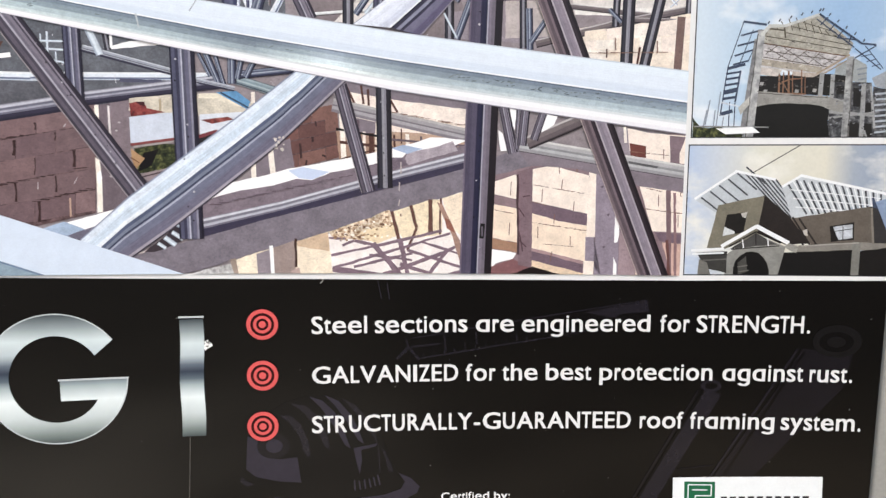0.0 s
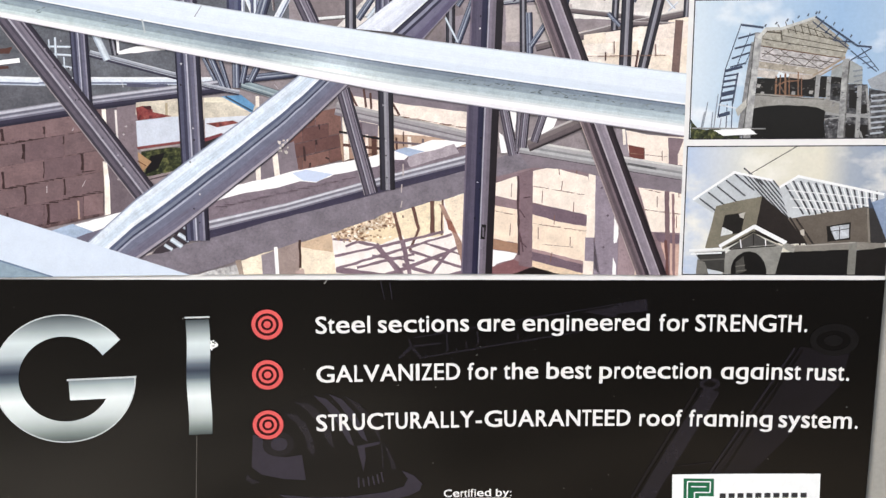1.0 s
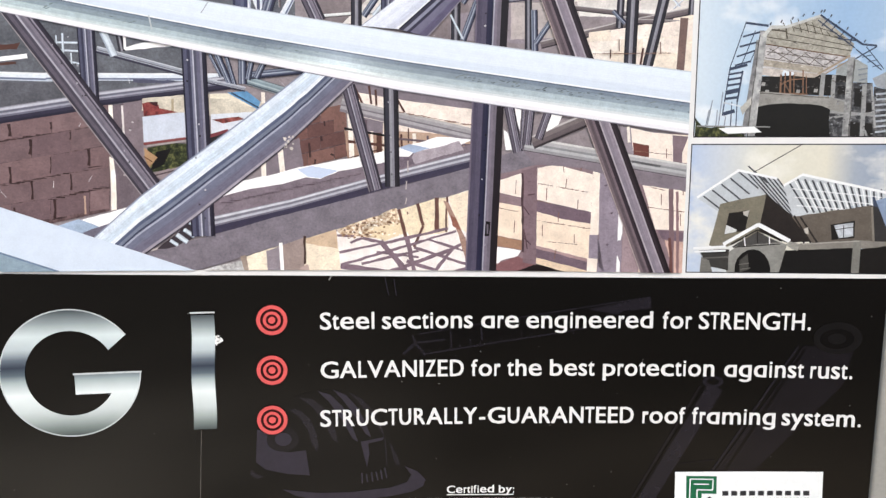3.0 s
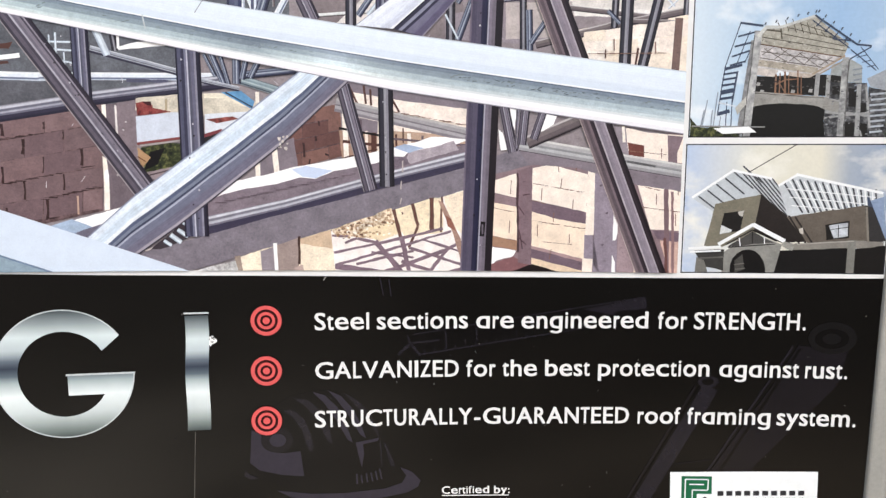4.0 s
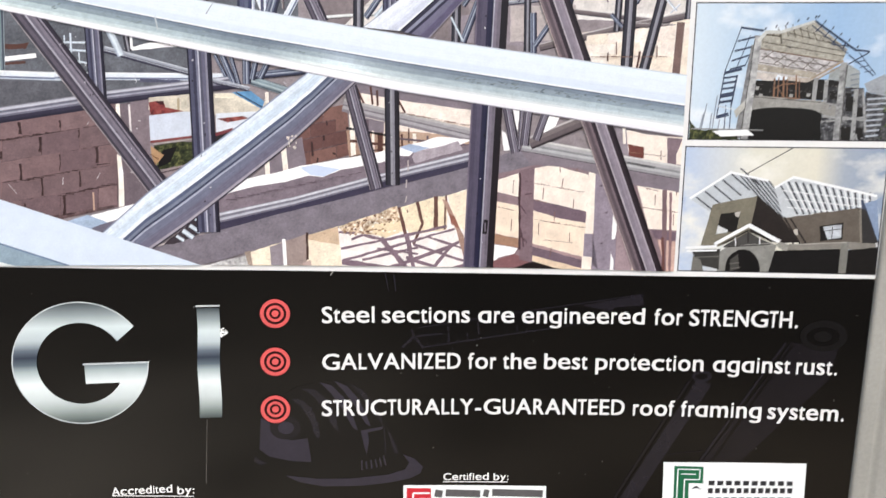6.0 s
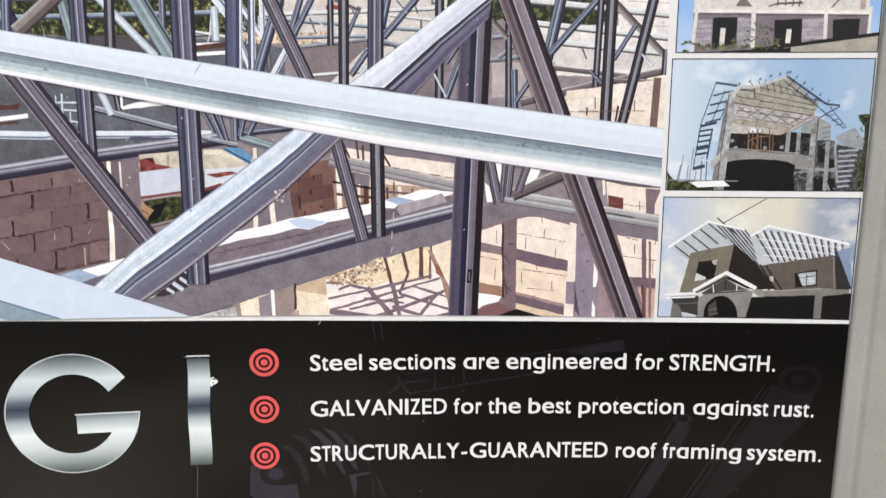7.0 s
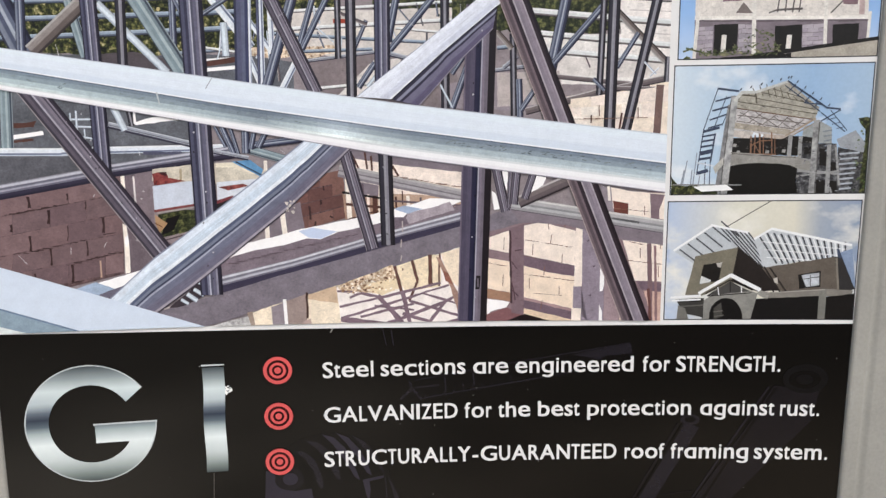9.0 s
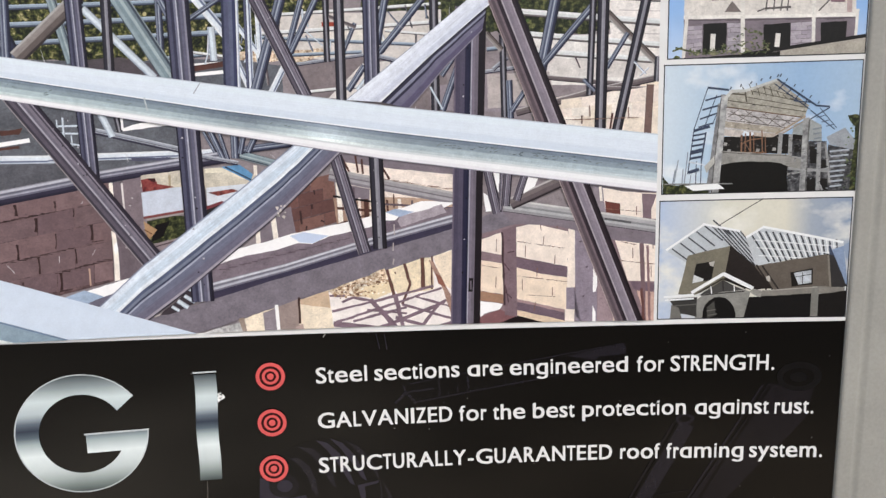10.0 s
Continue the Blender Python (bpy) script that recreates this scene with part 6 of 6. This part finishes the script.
for a, b, w, m in (((420, 126), (456, 147), 2, DARK), ((456, 147), (491, 131), 2, DARK), ((423, 122), (489, 127), 1.5, DARK), ((438, 136), (440, 124), 1.5, TRUSS_W), ((456, 145), (457, 127), 1.5, DARK), ((473, 138), (474, 127), 1.5, TRUSS_W), ((379, 114), (415, 115), 2, DARK), ((383, 106), (417, 108), 2, ink(110, 108, 104)), ((433, 97), (447, 99), 1.5, ink(120, 118, 112)), ((435, 90), (449, 92), 1.5, ink(120, 118, 112)), ((563, 148), (588, 152), 1, DARK), ((574, 155), (575, 137), 1, DARK), ((610, 181), (616, 131), 3, ink(140, 134, 124)), ((519, 127), (597, 132), 1.5, ink(176, 172, 164))):
    low.strip("printed_detail", m, a, b, w)
low.strip("printed_truss_edge", TRUSS_W, (409, 126), (457, 155), 5.0)
low.strip("printed_truss_edge", TRUSS_W, (456, 155), (502, 131), 5.8)
low.strip("printed_truss_edge", TRUSS_W, (367, 120), (413, 123), 3.3)
low.strip("printed_truss_edge", TRUSS_W, (369, 115), (413, 117), 2.5)
low.poly("printed_rubble", ink(160, 158, 150, vary=0.3), (502, 131), (516, 127), (513, 117), (496, 126))

# ---- dim tools printed into the black field ----
GHOST = ink(58, 54, 64, vary=0.12, scale=20)
GHOST2 = ink(40, 37, 44, vary=0.15, scale=20)
GHOST3 = ink(30, 27, 32, vary=0.15, scale=20)
NIGHT = ink(10, 9, 10, vary=0.1)
PLUM = ink(56, 52, 63, vary=0.1, scale=20)
for m in (GHOST, GHOST2, GHOST3, NIGHT, PLUM):
    m.node_tree.nodes["Principled BSDF"].inputs["Roughness"].default_value = 0.13
    m.node_tree.nodes["Principled BSDF"].inputs["Specular IOR Level"].default_value = 0.5
layer[0] = 2


def blob(name, material, cx, cz, rx, rz, n=28):
    return field.poly(name, material, *[(cx + rx * math.cos(2 * math.pi * k / n), cz + rz * math.sin(2 * math.pi * k / n)) for k in range(n)])


# hard hat
field.poly("printed_helmet_dome", NIGHT, (-258.8, -145.3), (-243.2, -115.7), (-210, -95.3), (-173.1, -86), (-140.3, -88.6), (-103.5, -108.5), (-75.7, -144), (-60.2, -186.7), (-47.8, -212), (-44.6, -231.8), (-114.1, -244.2), (-197.8, -242.8), (-246.8, -220.3), (-270.4, -195.4))
field.poly("printed_helmet_side", PLUM, (-264.4, -143.4), (-252.5, -149.1), (-244.9, -166.8), (-237.1, -177.6), (-219.2, -180.9), (-195.2, -178.3), (-190.5, -217.3), (-221.9, -214.3), (-254.5, -205.8), (-267.9, -193.8))
x, z = (-228.4, -160.4)
blob("printed_helmet_ring", GHOST3, x, z, 23, 19)
blob("printed_helmet_knob", PLUM, x + 1, z, 12, 10)
field.poly("printed_helmet_side", GHOST2, (-274.8, -204), (-269.4, -211.3), (-256.5, -217.2), (-268.1, -220.2), (-276.8, -212.7))
field.poly("printed_helmet_rib", GHOST2, (-218.8, -113.9), (-202.5, -116.2), (-188.2, -130.5), (-179.7, -152.5), (-176.1, -174.5), (-179.6, -181.4), (-185.9, -169.8), (-191.1, -147.8), (-202.9, -128.3))
field.poly("printed_helmet_rib", GHOST2, (-203.6, -97.2), (-180.8, -101.3), (-163.2, -119.1), (-152.3, -145.5), (-147.8, -169.3), (-156, -162.9), (-166.9, -136.3), (-184.4, -111.5))
field.poly("printed_helmet_rib", PLUM, (-175.6, -88.5), (-157.7, -94.2), (-140, -112.8), (-127.3, -141), (-118.6, -167.5), (-126.1, -162.9), (-141.3, -133.6), (-159.6, -105.3))
field.poly("printed_helmet_rib", PLUM, (-154.2, -86.5), (-134.7, -95.6), (-116.9, -116.8), (-105.7, -141.5), (-99.3, -161), (-107.6, -155.5), (-122.1, -128.9), (-139.8, -102.4))
field.poly("printed_helmet_rib", GHOST2, (-131.3, -90.5), (-110.1, -103.1), (-92.2, -126.1), (-81.6, -149.1), (-80.1, -161.5), (-87.4, -147.2), (-102.1, -125.9), (-118.4, -104.7))
field.poly("printed_helmet_rib", GHOST2, (-74.3, -165.2), (-66.9, -177.7), (-59.5, -195.6), (-57.1, -206.4), (-63.8, -205.3), (-67.8, -188.3))
field.poly("printed_helmet_buckle", PLUM, (-114.5, -167.6), (-80.1, -161.5), (-81.8, -165.9), (-103.7, -170.6), (-102.2, -185.6), (-105.9, -207.7), (-110.6, -187.2))
field.strip("printed_helmet_slot", GHOST2, (-78.5, -165.1), (-76.5, -205.9), 1.8)
for p, q in (((-113.6, -216.4), (-113.1, -232.5)), ((-106.9, -218.4), (-105.5, -231)), ((-99.3, -216), (-97.9, -230.3)), ((-92.6, -215.3), (-90.2, -228.7)), ((-85.8, -212.8), (-83.5, -227.1)), ((-79.9, -209.4), (-76.7, -225.5))):
    field.strip("printed_helmet_slot", PLUM, p, q, 2.2)
field.poly("printed_helmet_brim", PLUM, (-49.5, -207.5), (-30.9, -216), (-19.1, -228.8), (-22.5, -239.5), (-39.6, -248.1), (-72, -254.5), (-114.3, -258.6), (-173.2, -258.2), (-210.5, -249.5), (-230.9, -237.9), (-181.2, -245.3), (-131, -246.3), (-71.8, -240.9), (-46.3, -232.6), (-40.3, -221.1))

# slide caliper
field.strip("printed_caliper", NIGHT, (-28, -18.8), (309.8, 34.8), 26)
field.poly("printed_caliper_bar", GHOST2, (219.6, 30.4), (309.3, 47.4), (311.5, 31.4), (269, 27.9), (262.7, 22))
for p, q, w in (((-28, -5.3), (309.2, 48.2), 1.8), ((-21.5, -36), (187.4, -3.4), 2.4), ((187.4, -3.4), (307.1, 18.7), 1.8), ((-50.5, -35.5), (-33, -18.8), 4.5), ((-33, -18.8), (-37, -6.8), 3),
                ((-33, -18.8), (-18.2, -36.9), 4), ((-29.7, -18), (10, -14.2), 3), ((18.3, -0.7), (20, -26.2), 2.4), ((63, 4), (64.8, -16.4), 2.4)):
    field.strip("printed_caliper_edge", GHOST2, p, q, w)
for k in range(11):
    x, z = -11.6 + 14.94 * k, -34.4 + 2.31 * k
    field.strip("printed_caliper_tick", GHOST2, (x, z), (x - 1, z + (12 if k % 5 == 4 else 6)), 1.8)

# two long chisels
field.strip("printed_chisel", GHOST2, (409, -86), (290, -306), 24.9)
field.strip("printed_chisel_edge", NIGHT, (394, -86), (276, -306), 4.1)
field.strip("printed_chisel_edge", GHOST3, (387, -85), (269, -307), 3.3)
blob("printed_chisel_ring", GHOST2, *(405, -78), 15, 9)
blob("printed_chisel_ring", NIGHT, *(405, -78), 9, 5)
field.poly("printed_chisel", GHOST3, (531, -21), (601, -28), (590, -80), (468, -220), (412, -221), (503, -74))
field.strip("printed_chisel_edge", NIGHT, (534, -26), (429, -217), 4.1)
field.strip("printed_chisel_edge", GHOST2, (524, -23), (410, -218), 3.3)
blob("printed_chisel_ring", ink(24, 22, 23, vary=0.2, scale=30), *(578, -10), 34, 24)
blob("printed_chisel_ring", NIGHT, *(577, -11), 24, 15)
blob("printed_chisel_ring", ink(22, 20, 21, vary=0.2, scale=30), *(577, -11), 13, 8)
field.strip("printed_chisel_edge", GHOST3, (362, -206), (415, -199), 1.7)

# ---- company plates: names stay plain bars ----
PLATE = ink(244, 246, 244, vary=0.03)
GREEN = ink(38, 112, 78, vary=0.06)
TYPE = ink(58, 58, 60, vary=0.05)
CRIMSON = ink(206, 52, 64, vary=0.15)
field.poly("printed_plate", PLATE, (356, -219), (572, -214), (575, -320), (359, -329))
field.poly("printed_emblem", GREEN, (373, -225), (418, -225), (419, -253), (397, -253), (398, -286), (375, -286))
for p, q in (((379, -230), (413, -230)), ((413, -230), (413, -247)), ((413, -247), (390, -247)), ((390, -247), (391, -281)), ((379, -230), (380, -282)), ((385, -238), (407, -238))):
    field.strip("printed_emblem_line", PLATE, p, q, 1.8)
field.poly("printed_emblem", TYPE, (401, -263), (409, -257), (417, -263), (409, -261))
for n, p, q, w in ((10, (426, -252), (557, -248), 10.5), (12, (426, -265), (557, -260), 9.5), (11, (427, -280), (556, -275), 10.5)):
    for k in range(n):
        u0, u1 = (k + 0.12) / n, (k + 0.80) / n
        field.strip("printed_bar", TYPE, (p[0] + (q[0] - p[0]) * u0, p[1] + (q[1] - p[1]) * u0), (p[0] + (q[0] - p[0]) * u1, p[1] + (q[1] - p[1]) * u1), w * (0.72 if n != 12 else 0.9))
field.poly("printed_plate", PLATE, (-49, -259), (175, -262), (175, -331), (-50, -329))
field.poly("printed_emblem", CRIMSON, (-44, -264), (-6, -265), (-6, -302), (-44, -302))
for p, q in (((-34, -273), (-8, -273)), ((-34, -273), (-35, -301)), ((-24, -283), (-8, -283)), ((-24, -283), (-24, -301))):
    field.strip("printed_emblem_line", PLATE, p, q, 3)
for u0, u1 in ((0, 0.07), (0.1, 0.42), (0.45, 0.5), (0.53, 1)):
    p, q = (0, -273), (170, -275)
    field.strip("printed_bar", ink(104, 102, 102), (p[0] + (q[0] - p[0]) * u0, p[1]), (p[0] + (q[0] - p[0]) * u1, q[1]), 12)
field.strip("printed_bar", TYPE, (1, -288), (169, -290), 5.0)

for a, b in (((-545, -263), (-503, -266)), ((-498, -267), (-409, -273)), ((-404, -273), (-320, -278)), ((-315, -278), (-252, -280))):
    field.strip("printed_bar", ink(214, 212, 208), a, b, 8)

# ---- scratches, chips and specks on the sheet ----
SCRATCH = ink(150, 148, 142, vary=0.2)
field.strip("scratch", ink(104, 100, 94), (-343, -142), (-349, -246), 1.0)
CHIP = ink(246, 246, 242, vary=0.1)
rnd = random.Random(11)
cx, cz = (-314, -8)
for k in range(9):
    x, z, r = cx + rnd.uniform(-5, 5), cz + rnd.uniform(-9, 8), rnd.uniform(1.2, 3.6)
    field.poly("chip", CHIP, *[(x + r * rnd.uniform(0.6, 1.2) * math.cos(j), z + r * rnd.uniform(0.6, 1.3) * math.sin(j)) for j in (0, 1.2, 2.5, 3.7, 5.0)])
for k in range(70):
    x, z, r = rnd.uniform(-620, 630), rnd.uniform(-320, 70), rnd.uniform(0.3, 0.9)
    field.poly("speck", SCRATCH if k % 3 else GHOST, (x - r, z), (x, z - r), (x + r, z), (x, z + r * 1.4))
field.strip("scratch", SCRATCH, (-156, 76), (-152, 82), 1.7)
field.strip("scratch", GHOST, (-76, 79), (-71, 53), 1.0)
field.strip("scratch", GHOST, (-63, 76), (-60, 52), 1.2)
for k in range(26):
    x, z, a, n = rnd.uniform(-600, 340), rnd.uniform(110, 560), rnd.uniform(-1.2, 1.2), rnd.uniform(4, 22)
    flat("scratch", ink(226, 224, 226), [[(x, z), (x + n * math.sin(a) + 0.35, z + n * math.cos(a)), (x + n * math.sin(a) + 0.7, z + n * math.cos(a)), (x + 0.7, z)]], base, MAIN)
